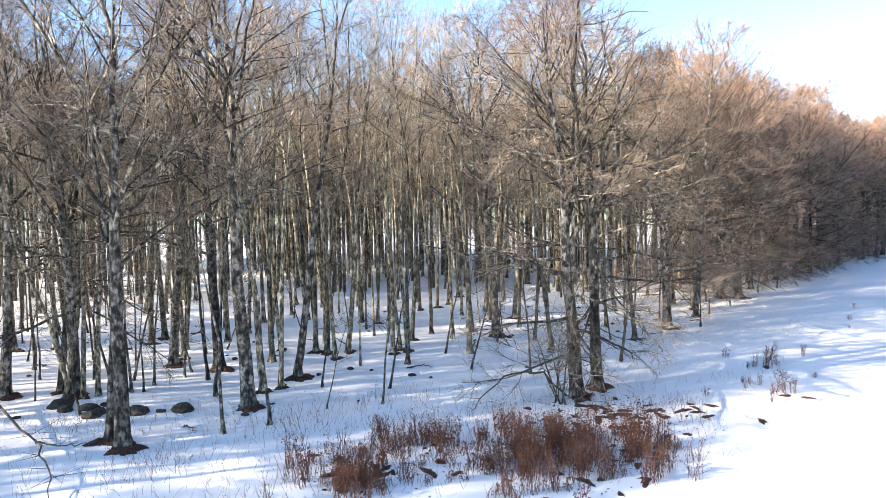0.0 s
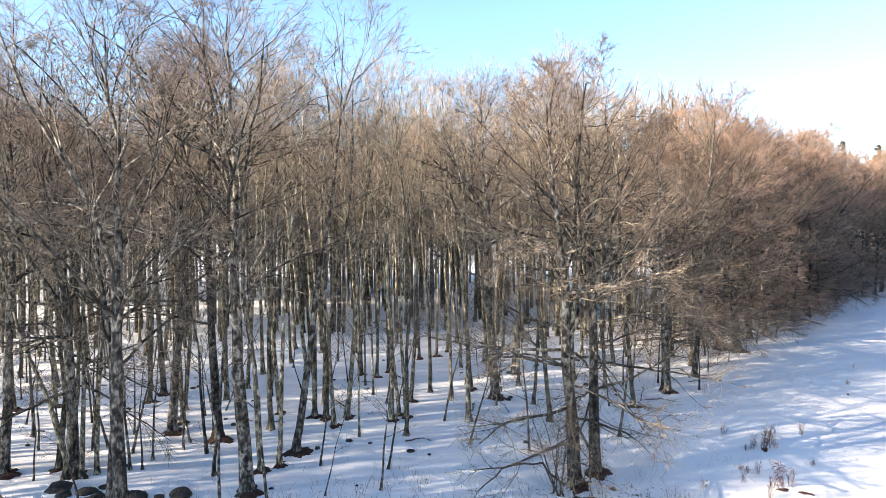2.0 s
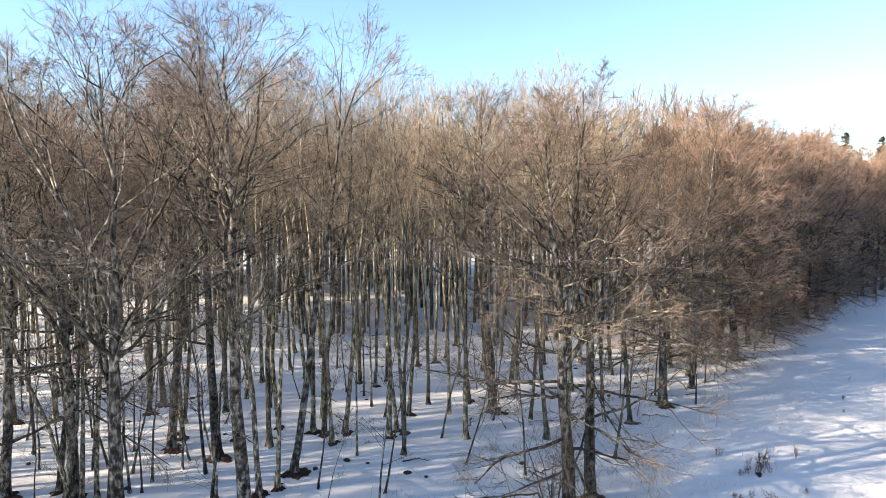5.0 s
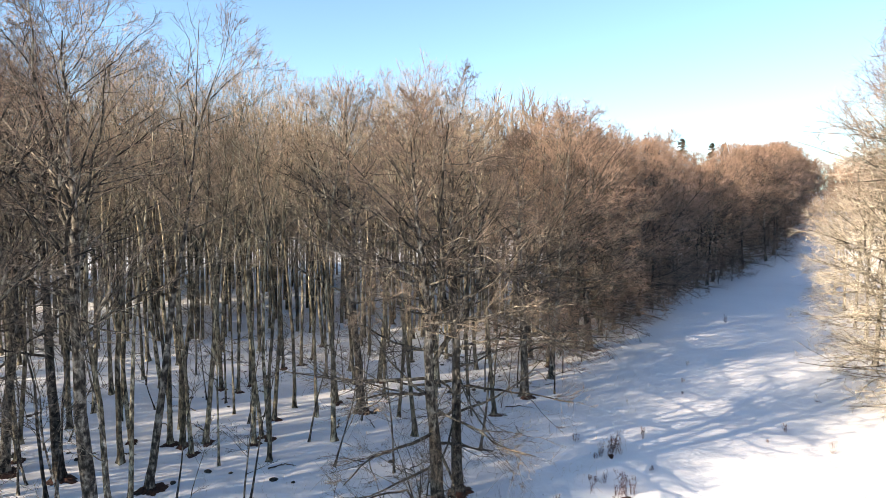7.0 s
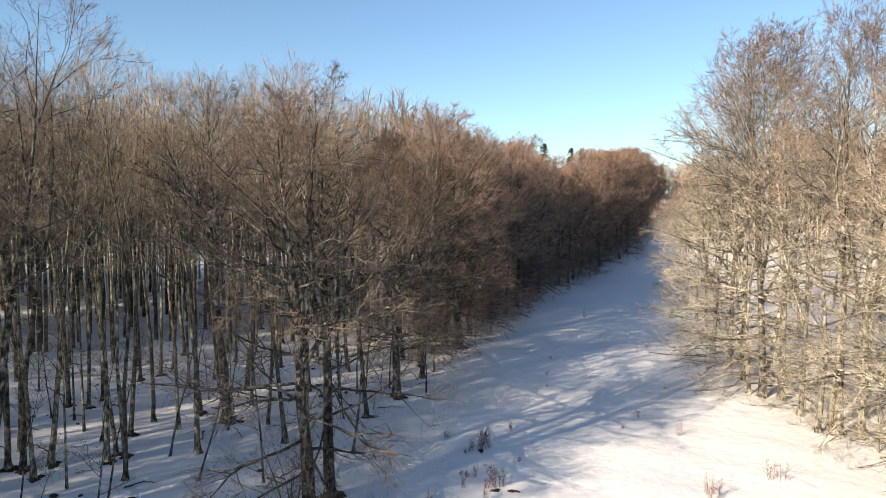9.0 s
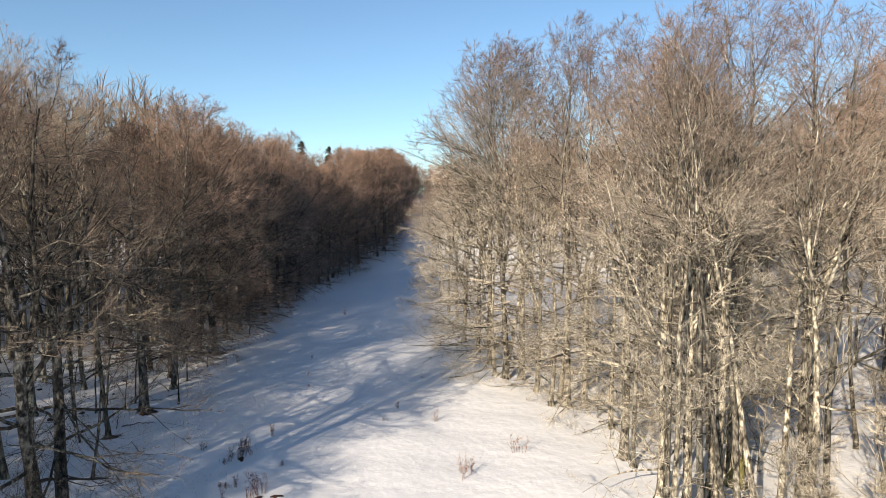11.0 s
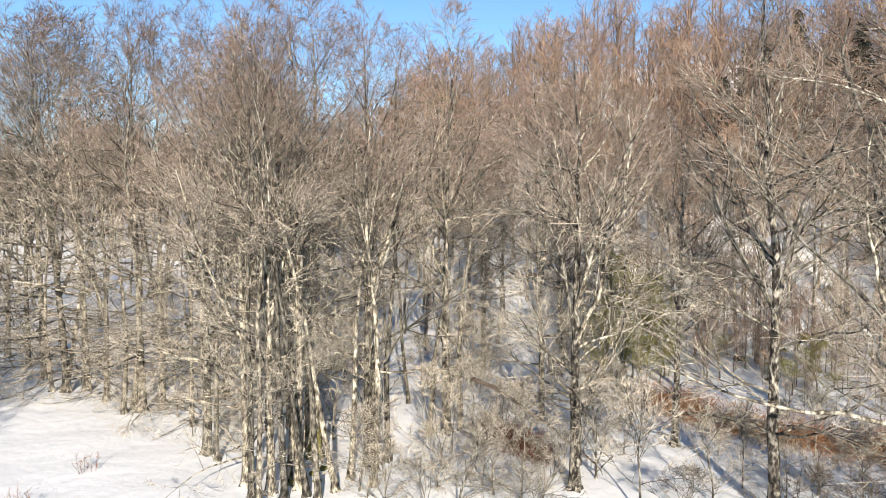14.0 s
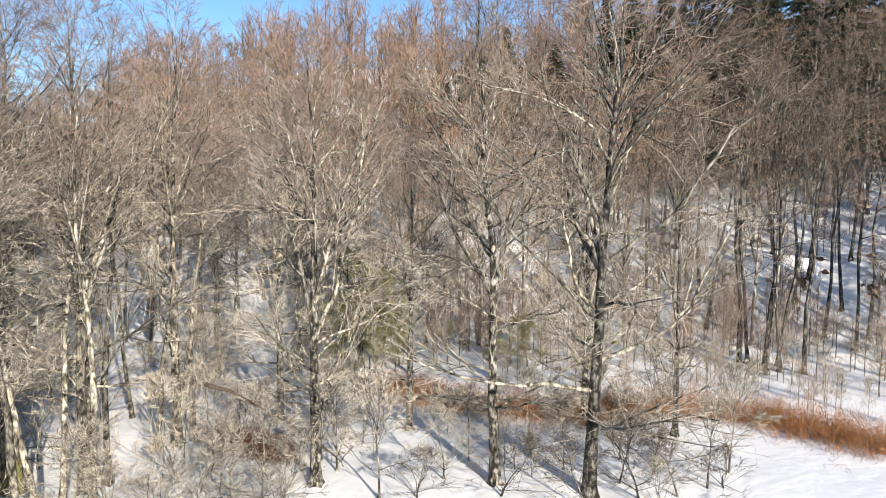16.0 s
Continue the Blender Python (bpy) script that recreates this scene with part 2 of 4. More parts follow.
def offshoots(rng, pts, rad, length, count, t0, angle, ratio, flat=0.45):
    """Where count branches on each line begin, with their way, length, radius and parent."""
    b, n, _ = pts.shape
    who = np.repeat(np.arange(b), count)
    t = rng.uniform(t0, 0.98, len(who))
    i = np.minimum((t * (n - 1)).astype(int), n - 2)
    f = (t * (n - 1) - i)[:, None]
    pos = pts[who, i] * (1 - f) + pts[who, i + 1] * f
    tan = unit(pts[who, i + 1] - pts[who, i])
    r = rad[who, i] * (1 - f[:, 0]) + rad[who, i + 1] * f[:, 0]
    side = unit(np.cross(tan, np.array([0.02, 0.03, 1.0])))
    over = np.cross(side, tan)
    sign = np.where(rng.random(len(who)) < 0.5, -1, 1)[:, None]
    perp = unit(side * sign + over * rng.normal(0.1, flat * 1.5, len(who))[:, None])
    a = np.radians(np.clip(rng.normal(angle, 20, len(who)), 8, 95))[:, None]
    size = length[who] * ratio * (1.1 - 0.65 * t) * rng.uniform(0.65, 1.25, len(who))
    return pos, unit(tan * np.cos(a) + perp * np.sin(a)), size, r, who


# ---- trees ----
def inside_crown(p, d, foot, top, wide, belly, stem):
    """Metres from p along d to the domed outline of a crown that is widest at the share belly of its height, round the stem."""
    s = np.linspace(0, 1.7 * wide + 2, 44)
    q = p[:, None] + d[:, None] * s[None, :, None]
    u = (q[..., 2] - foot) / (top - foot)
    half = np.where(u > belly, (u - belly) / (1 - belly), (belly - u) / (belly + 0.22))
    room = wide * np.sqrt(np.clip(1 - np.minimum(half, 1) ** 2, 0, 1))
    off = [q[..., i] - np.interp(q[..., 2], stem[:, 2], stem[:, i]) for i in (0, 1)]
    out = np.hypot(*off) > room
    first = np.where(out.any(1), out.argmax(1), len(s) - 1)
    return s[first]


def grow(seed, height, radius, bole, limbs, reach, low_angle, high_angle, up, n2, n3, n4, twig, twig_r,
         profile="wood", lean=0.02, forks=0, near=False, spread=43, thick=1.0, crook=0.10, fan=24):
    """Trunk, limbs (one mesh each) and crown of fine twigs of a leafless tree, as verts and faces."""
    rng = np.random.default_rng(seed)
    n = 22 if near else 10
    h = np.concatenate([[-0.3, 0.0, 0.18, 0.45], np.linspace(1.0, height * 0.9, n - 4)])
    drift = np.cumsum(rng.normal(0, (0.05 + lean) * math.sqrt(22 / n), (n, 2)), 0) * np.clip(h / height, 0, 1)[:, None] * 1.6
    drift[:4] *= 0.1
    pts = np.column_stack([drift, h])
    taper = np.clip(1 - h / (height * 0.9), 0, 1) ** 0.95
    rad = radius * (0.06 + 0.94 * taper) + radius * 0.55 * np.exp(-np.maximum(h, 0) / 0.22)
    tv, tf = tubes(pts[None], rad[None], 10 if near else 7)
    swell = 1 + 0.10 * np.sin(tv[:, 2] * 2.1 + seed) * np.sin(np.arctan2(tv[:, 1], tv[:, 0]) * 3 + tv[:, 2] * 0.4)
    axis = np.column_stack([np.interp(tv[:, 2], h, drift[:, 0]), np.interp(tv[:, 2], h, drift[:, 1])])
    around = np.arctan2(tv[:, 1] - axis[:, 1], tv[:, 0] - axis[:, 0])
    swell = swell + 0.30 * np.exp(-np.maximum(tv[:, 2], 0) / 0.25) * np.sin(around * 4 + seed * 1.7)      # root spurs
    tv[:, :2] = axis + (tv[:, :2] - axis) * swell[:, None]
    # limbs
    s = np.sort(rng.uniform(0, 1, limbs) ** 0.9)
    z = (bole + (0.89 - bole) * s) * height
    base = np.column_stack([np.interp(z, h, drift[:, 0]), np.interp(z, h, drift[:, 1]), z])
    az = np.arange(limbs) * 2.4 + rng.normal(0, 0.5, limbs)
    ang = np.radians(low_angle + (high_angle - low_angle) * s ** 1.3 + rng.normal(0, 8, limbs))
    fork = slice(limbs // 4, limbs // 4 + forks)
    ang[fork] = np.radians(rng.uniform(0.5 * fan, fan, forks))
    way = np.column_stack([np.sin(ang) * np.cos(az), np.sin(ang) * np.sin(az), np.cos(ang)])
    crown = (height * bole * 0.75, height, reach, 0.22 if profile == "open" else 0.42, pts)
    size = np.clip(inside_crown(base, way, *crown) * rng.uniform(0.72, 1.04, limbs), 0.5, reach * 2.2)
    m1, k1, m2, k2 = (9, 6, 5, 4) if near else (6, 4, 4, 3)
    p1 = runs(rng, base, way, size, m1, up * (0.4 + 0.9 * s), crook * math.sqrt(9 / m1))
    trunk_r = np.interp(z, h, rad)
    r0 = np.minimum(trunk_r * 0.5, (0.009 + 0.0088 * size) * thick)
    r0[fork] = trunk_r[fork] * 0.68
    r1 = np.maximum(r0[:, None] * np.linspace(1, 0.2, m1) ** 0.9, twig_r * 1.3)
    # side branches, small branches, twigs
    b2, w2, l2, q2, who2 = offshoots(rng, p1, r1, size, n2, 0.18, spread, 0.58, 0.6)
    l2 = np.clip(inside_crown(b2, w2, *crown) * rng.uniform(0.75, 1.05, len(l2)), 0.35, np.maximum(l2, 0.5))
    p2 = runs(rng, b2, w2, l2, m2, up * 0.5, 0.14)
    r2 = np.maximum(np.minimum(q2 * 0.6, (0.004 + 0.0075 * l2) * thick)[:, None] * np.linspace(1, 0.3, m2), twig_r * 1.05)
    b3, w3, l3, q3, who3 = offshoots(rng, p2, r2, l2, n3, 0.2, 44, 0.72, 0.6)
    l3 = np.clip(inside_crown(b3, w3, *crown) + 0.1, 0.25, np.maximum(l3, 0.35))
    p3 = runs(rng, b3, w3, l3, 3, up * 0.4, 0.14)
    r3 = np.maximum(np.minimum(q3 * 0.65, 0.007), twig_r * 1.1)[:, None] * np.linspace(1, 0.7, 3)
    v1, f1 = tubes(p1, r1, k1)
    v2, f2 = tubes(p2, r2, k2)
    g1, g2, e1, e2 = m1 * k1, m2 * k2, (m1 - 1) * k1, (m2 - 1) * k2
    lim = []
    for i in range(limbs):
        pieces = [(v1[i * g1:(i + 1) * g1], f1[i * e1:(i + 1) * e1] - i * g1)]
        pieces += [(v2[j * g2:(j + 1) * g2], f2[j * e2:(j + 1) * e2] - j * g2) for j in np.where(who2 == i)[0]]
        lim.append(joined(pieces))
    b4, w4, l4, _, _ = offshoots(rng, p3, r3, l3, n4, 0.15, 42, 0.85, 0.7)
    tops, wt, lt, _, _ = offshoots(rng, p2, r2, l2, 3, 0.85, 16, 0.6)
    b4, w4, l4 = np.concatenate([b4, tops]), np.concatenate([w4, wt]), np.concatenate([l4, lt])
    w4[:, 2] += up * 0.25 + 0.35 * np.clip(b4[:, 2] / height - 0.55, 0, 1)
    l4 = np.clip(l4, twig * 0.4, twig * 1.6) * rng.uniform(0.7, 1.2, len(l4))
    l4 = np.minimum(l4, inside_crown(b4, unit(w4), *crown) + twig * 0.45)
    fine = spikes(b4, b4 + unit(w4) * l4[:, None], np.full(len(b4), twig_r))
    small = tubes(p3, r3, 3) if near else spikes(p3[:, 0], p3[:, 2], r3[:, 0])
    return (tv, tf), lim, joined([small, fine])


VARIANTS = {
    "tall": dict(height=20, radius=0.235, bole=0.26, limbs=30, crook=0.14, thick=1.15, reach=5.4, low_angle=62, high_angle=22, up=0.24, n2=8, n3=5, n4=3, twig=0.6, twig_r=0.0052, forks=2, near=True),
    "tall_b": dict(height=20, radius=0.23, bole=0.30, limbs=30, crook=0.14, thick=1.15, reach=5.0, low_angle=60, high_angle=20, up=0.26, n2=8, n3=5, n4=3, twig=0.6, twig_r=0.0052, forks=3, near=True),
    "open": dict(height=18, radius=0.29, bole=0.10, limbs=38, reach=6.4, low_angle=98, high_angle=26, up=0.08, n2=8, n3=6, n4=4, twig=0.58, twig_r=0.0062, profile="open", forks=2, near=True, crook=0.13, thick=1.15),
    "open_b": dict(height=18, radius=0.25, bole=0.12, limbs=36, reach=5.8, low_angle=92, high_angle=26, up=0.12, n2=8, n3=6, n4=4, twig=0.58, twig_r=0.0062, profile="open", forks=3, near=True, crook=0.13, thick=1.15),
    "sunny": dict(height=20, radius=0.22, bole=0.13, limbs=38, reach=4.6, low_angle=72, high_angle=18, up=0.26, n2=8, n3=5, n4=4, twig=0.42, twig_r=0.0056, forks=2, near=True, thick=1.05, crook=0.17),
    "sunny_b": dict(height=19, radius=0.25, bole=0.12, limbs=40, reach=5.4, low_angle=76, high_angle=20, up=0.26, n2=8, n3=5, n4=4, twig=0.42, twig_r=0.0056, profile="open", forks=4, near=True, thick=1.1, crook=0.17, fan=34),
    "fan": dict(height=19, radius=0.25, bole=0.12, limbs=38, reach=7.2, low_angle=88, high_angle=18, up=0.26, n2=9, n3=5, n4=3, twig=0.45, twig_r=0.006, profile="open", forks=6, near=True, thick=1.05, crook=0.17, fan=38),
    "wood": dict(lean=0.10, height=18, radius=0.13, bole=0.46, limbs=17, reach=3.1, low_angle=60, high_angle=22, up=0.26, n2=5, n3=4, n4=2, twig=0.66, twig_r=0.0054, forks=1),
    "wood_b": dict(lean=0.10, height=18, radius=0.125, bole=0.36, limbs=17, reach=2.9, low_angle=64, high_angle=22, up=0.26, n2=5, n3=4, n4=2, twig=0.66, twig_r=0.0054, forks=2),
    "wood_c": dict(lean=0.10, height=18, radius=0.145, bole=0.52, limbs=17, reach=3.5, low_angle=58, high_angle=22, up=0.28, n2=5, n3=4, n4=2, twig=0.66, twig_r=0.0054, forks=2),
    "pole": dict(height=12, radius=0.075, bole=0.25, limbs=12, reach=2.0, low_angle=66, high_angle=24, up=0.25, n2=4, n3=3, n4=2, twig=0.45, twig_r=0.008, lean=0.05),
    "dense": dict(height=18, radius=0.18, bole=0.02, limbs=62, reach=5.6, low_angle=100, high_angle=20, up=0.10, n2=6, n3=4, n4=5, twig=0.66, twig_r=0.0082, profile="open", forks=3),
    "dense_b": dict(height=18, radius=0.17, bole=0.03, limbs=58, reach=5.4, low_angle=92, high_angle=20, up=0.14, n2=6, n3=4, n4=5, twig=0.66, twig_r=0.0082, forks=3),
    "slope": dict(height=17, radius=0.15, bole=0.14, limbs=22, reach=3.6, low_angle=62, high_angle=16, up=0.34, n2=5, n3=4, n4=4, twig=0.8, twig_r=0.013, forks=2),
    "shrub": dict(height=3.2, radius=0.03, bole=0.03, limbs=16, reach=1.7, low_angle=60, high_angle=22, up=0.2, n2=5, n3=4, n4=3, twig=0.3, twig_r=0.0062, profile="open", forks=4),
}
NEAR_KINDS = ("tall", "tall_b", "open", "open_b", "sunny", "sunny_b", "fan")
MADE, USED = {}, []


def tree_parts(kind, seed, bark, branch, twig):
    """The meshes of a leafless tree: its trunk, limbs and crown."""
    key = (kind, seed, bark.name, twig.name)
    if key in MADE:
        return MADE[key]
    trunk, lim, fine = grow(seed=seed, **VARIANTS[kind])
    parts = [("trunk", mesh_of("trunk", *trunk, bark), "")]
    if kind in NEAR_KINDS:
        parts += [("limb", mesh_of("limb", *one, branch), "") for one in lim]
    else:
        parts.append(("branchwork", mesh_of("branchwork", *joined(lim), branch), "stuff"))
    parts.append(("crown", mesh_of("crown", *fine, twig, False), "stuff"))
    MADE[key] = parts
    return parts


def plant(kind, seed, x, y, height=None, radius=None, turn=0.0, lean=(0, 0), mats=None, label="", group="", name="beech_tree"):
    bark, branch, twig = mats
    spec = VARIANTS[kind]
    sz = (height or spec["height"]) / spec["height"]
    sx = 0.5 * sz + 0.5 * (radius or spec["radius"] * sz) / spec["radius"]
    root = new(name)
    root.empty_display_size = 0.3
    root.matrix_basis = pose(x, y, float(ground_z(x, y)), lean[0], lean[1], turn) @ Matrix.Diagonal((sx, sx, sz, 1))
    for part_name, me, what in tree_parts(kind, seed, bark, branch, twig):
        part(part_name, me, root, kind=what)
    USED.append((x, y))
    return tagged(root, label, "shrub" if kind == "shrub" else "tree", group)


# edge trees: beech colours darkened for the shade they stand in
LEFT_MATS = (BARK, BRANCH, TWIG)
# lit copy of the beech materials for stems inside the wood
WOOD_MATS = (BARK_WOOD, BRANCH_WOOD, TWIG_WOOD)
# lichened and made paler for the sun on the trees across the clearing
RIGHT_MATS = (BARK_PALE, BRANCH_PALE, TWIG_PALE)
RED_MATS = (BARK, BRANCH, TWIG_RED)


# ---- ground ----
def snow_ground():
    a = np.linspace(-1, 1, 321)
    g = 62 * a + 560 * np.sign(a) * np.abs(a) ** 5
    x, y = np.meshgrid(g + 12, g + 22, indexing="ij")
    z = ground_z(x, y)
    v = np.column_stack([x.ravel(), y.ravel(), z.ravel()])
    k = len(a)
    i, j = np.meshgrid(np.arange(k - 1), np.arange(k - 1), indexing="ij")
    o = i * k + j
    f = np.stack([o, o + k, o + k + 1, o + 1], -1).reshape(-1, 4)
    ob = new("ground", mesh_of("ground", v, f, SNOW))
    tagged(ob, "uneven snow cover on the clearing and the wooded slope", "ground", kind="structure")


snow_ground()

# ---- the wood along the clearing: edge trees ----
EDGE = [  # x, y, kind, seed, height, radius, turn
    (-10.2, 21.2, "tall", 3, 18.6, 0.27, 20), (-11.0, 21.9, "wood_b", 12, 16, 0.16, 80), (-7.5, 25.6, "tall_b", 4, 19.6, 0.33, 140),
    (-6.5, 29.7, "wood_c", 13, 20.0, 0.20, 10), (-13.0, 32.3, "tall_b", 4, 19, 0.22, 250), (-10.4, 31.1, "tall", 5, 19.5, 0.24, 200),
    (-14.8, 26.9, "open_b", 8, 17.5, 0.24, 60), (-17.6, 26.9, "tall", 5, 18, 0.22, 320),
    (5.1, 26.1, "open", 6, 16.4, 0.29, 150), (6.1, 27.2, "open_b", 8, 18.0, 0.24, 300), (12.8, 38.8, "open", 7, 16.0, 0.27, 40),
    (20.2, 49.5, "open_b", 8, 16.5, 0.30, 170), (21.2, 48.7, "open", 7, 16, 0.32, 280), (2.9, 38.0, "tall_b", 4, 18.5, 0.30, 45),
]
rng_edge = np.random.default_rng(4)
for x, y, kind, seed, height, radius, turn in EDGE:
    plant(kind, seed, x, y, height, radius, turn, rng_edge.normal(0, 1.8, 2), LEFT_MATS, group="edge trees of the wood",
          label="tall leafless grey beech tree standing in snow at the clearing edge")

STEMS = [  # x, y, radius of the thinner stems between them
    (-7.5, 27.6, .17), (-15.7, 27.4, .14), (-22.4, 35.1, .22), (-13.0, 33.6, .13), (-16.1, 37, .16), (-15.9, 38.4, .22),
    (-20.7, 36, .19), (-6.9, 28.2, .12), (-6.6, 34.5, .18), (-6.0, 34.3, .2), (-5.4, 33.2, .13), (-4.9, 34.5, .15), (-2.6, 34, .13),
    (-2.3, 34.9, .1), (-1.9, 34.5, .1), (-1.8, 37.4, .14), (-5.3, 43.5, .14), (-4.2, 42.7, .11), (-3.6, 44.1, .11), (-8.5, 35, .14),
    (-.5, 48.3, .13), (-1.7, 47.6, .11), (1.6, 39.7, .18), (4.5, 43.4, .24), (2.9, 43.3, .12), (10.1, 36, .13), (16.5, 45, .14),
    (1.1, 53.8, .17), (.3, 50, .11), (7.5, 61.5, .14), (12.4, 77.5, .3),
]
rng = np.random.default_rng(11)
WOOD_KINDS = [("wood", 21), ("wood_b", 12), ("wood_c", 13), ("wood", 22)]
for x, y, radius in STEMS:
    kind, seed = WOOD_KINDS[rng.integers(4)]
    plant(kind, seed, x, y, min(rng.uniform(17.5, 20.5), tallest(x, y) - rng.uniform(0, 1)), radius * 0.75, rng.uniform(0, 360), rng.normal(0, 2.2, 2), WOOD_MATS,
          "slender leafless beech with bare grey trunk in snow", "stems of the wood", "slender_beech")
for x, y, tip in ((-14.3, 26.6, 9), (-15.2, 27.2, -8), (-14.9, 26.4, 14), (-13.9, 27.0, 5)):
    plant("wood_b", 17, x, y, 14.5, 0.11, x * 90, (tip * 0.4, tip), WOOD_MATS,
          "crooked leaning beech stem in a clump beside stones", "stems of the wood")
POLES = [(-7.5, 22.6), (-6.2, 23.6), (-10.4, 29.5), (-15.5, 29.8), (-19, 31.2), (-9.3, 27.2), (8.2, 31.5), (11.6, 41.5)]
for x, y in POLES:
    plant("pole", 31, x, y, rng.uniform(7, 12), rng.uniform(0.06, 0.1), rng.uniform(0, 360), rng.normal(0, 4, 2), LEFT_MATS,
          "thin leaning young beech pole in snow", "young poles", "young_beech")


left_poles = np.random.default_rng(77)
for i in range(22):
    x, y = left_poles.uniform(-19, -10.5), left_poles.uniform(23.2, 31)
    plant("pole", 31 + i % 3, x, y, left_poles.uniform(4, 10), left_poles.uniform(0.04, 0.085), left_poles.uniform(0, 360), left_poles.normal(0, 8, 2), LEFT_MATS,
          "thin leaning young beech pole in snow", "young poles", "young_beech")


def free(x, y, gap):
    return all((x - a) ** 2 + (y - b) ** 2 > gap * gap for a, b in USED)


def scatter(rng, count, box, ok, gap, tries=9000):
    out = []
    for _ in range(tries):
        if len(out) == count:
            break
        x, y = rng.uniform(box[0], box[1]), rng.uniform(box[2], box[3])
        if ok(x, y) and free(x, y, gap):
            USED.append((x, y))
            out.append((x, y))
    return out


# the wood behind them
for x, y in scatter(rng, 128, (-30, 28, 26, 62), lambda x, y: side_of(LEFT_EDGE, x, y) > 4 and (y > 31 or x < -20), 2.0):
    kind, seed = (WOOD_KINDS + [("pole", 32)])[rng.integers(5)]
    tall = min(rng.uniform(17, 22), tallest(x, y) - rng.uniform(0, 1.2)) if kind != "pole" else rng.uniform(9, 14)
    plant(kind, seed, x, y, tall, rng.uniform(0.45, 1.1) * VARIANTS[kind]["radius"], rng.uniform(0, 360), rng.normal(0, 2.2, 2), WOOD_MATS,
          "slender leafless beech with bare grey trunk in snow", "stems of the wood", "slender_beech")
for x, y in scatter(rng, 46, (-30, 22, 25, 46), lambda x, y: side_of(LEFT_EDGE, x, y) > 1.5, 1.1):
    plant("pole", 31 + int(rng.integers(3)), x, y, rng.uniform(3.5, 9), rng.uniform(0.03, 0.07), rng.uniform(0, 360), rng.normal(0, 6, 2), LEFT_MATS,
          "thin leaning young beech pole in snow", "young poles", "young_beech")
# the wood goes on beside the camera, and shades the front of the clearing
for x, y in scatter(rng, 86, (-62, -9, 0, 56), lambda x, y: x < -0.70 * y - 2 and y > 0.655 * x + 27.5, 2.3):
    kind, seed = [("wood_b", 12), ("dense_b", 62), ("wood_c", 13), ("wood", 21), ("wood_b", 12), ("wood", 22)][rng.integers(6)]
    plant(kind, seed, x, y, rng.uniform(18.5, 21.5), None, rng.uniform(0, 360), (0, 0), LEFT_MATS,
          "leafless beech in snow beside the clearing", "trees beside the clearing", "clearing_beech")
for x, y in scatter(rng, 12, (-52, -26, 14, 42), lambda x, y: x < -0.75 * y - 3, 2.4):
    plant("wood_c", 13, x, y, rng.uniform(17, 20), None, rng.uniform(0, 360), (0, 0), LEFT_MATS,
          "leafless beech in snow beside the clearing", "trees beside the clearing", "clearing_beech")
# crowns down to the snow along the far edge of the clearing
for x, y in scatter(rng, 74, (15, 98, 40, 122), lambda x, y: 0.0 < side_of(LEFT_EDGE, x, y) < 8, 2.7):
    kind, seed = [("dense", 61), ("dense_b", 62), ("dense", 63)][rng.integers(3)]
    plant(kind, seed, x, y, min(rng.uniform(15.5, 19.5), tallest(x, y) - rng.uniform(0, 1.5)), 0.18, rng.uniform(0, 360), (0, 0), RED_MATS,
          "leafless beech with a dense red-brown crown at the clearing edge", "far edge trees")

# ---- the sunlit trees across the clearing ----
SUNLIT = [  # x, y, kind, seed, height, radius
    (33.2, 30.4, "dense", 9, 22.4, .24), (33.9, 29.6, "dense_b", 64, 22, .22), (31.7, 24.2, "sunny", 14, 22.5, .2), (32.3, 23.4, "dense", 65, 21, .16),
    (28.6, 12.8, "sunny", 15, 21, .22), (24.9, 13.1, "sunny", 14, 20, .15), (25.6, 12.2, "sunny", 15, 21, .17), (25.2, 14.4, "dense_b", 64, 19, .14),
    (27.6, 17.7, "sunny", 14, 20.5, .18), (34.8, 21, "dense", 9, 20, .2), (28.4, 10.1, "sunny_b", 16, 20.5, .2), (32.7, 7.5, "sunny", 15, 21, .25),
    (27.9, 1.0, "sunny_b", 16, 19.5, .22), (27.2, -6.4, "sunny", 17, 22.5, .22), (25.7, -10.0, "fan", 18, 22.5, .28),
    (34.8, 33.4, "dense", 65, 21.6, .2), (36.6, 36.4, "dense_b", 64, 18.5, .18), (32.6, 27.2, "dense", 9, 18, .14), (30.5, 20.4, "dense", 65, 15, .13), (31.6, 15.5, "dense", 9, 18, .16), (35.5, 3.0, "dense_b", 64, 18, .18),
    (38.2, 39.6, "dense", 9, 16, .2), (41.5, 44.0, "dense", 65, 14, .18), (46.5, 50.5, "dense_b", 64, 14, .17), (53, 59, "dense", 9, 13, .17), (61, 69.5, "dense_b", 64, 13, .17), (33.6, -3.5, "sunny", 17, 17, .16), (33.0, -12.5, "sunny_b", 16, 17, .15), (30.8, -16.4, "sunny", 14, 16, .13),
]
CLUSTER_STEMS = [(24.2, 13.6), (26.1, 12.9), (25.0, 11.6), (27.1, 16.9), (28.3, 18.2), (31.1, 24.9), (32.0, 24.9), (33.0, 31.2), (33.8, 30.9), (29.3, 13.6),
                 (29.0, 9.4), (27.9, 9.6), (33.3, 6.9), (32.2, 8.3), (24.5, 12.3), (35.2, 21.8), (31.0, 15.0), (23.5, 12.9), (25.6, 10.6), (26.4, 9.2), (24.6, 10.9), (26.9, 10.4)]
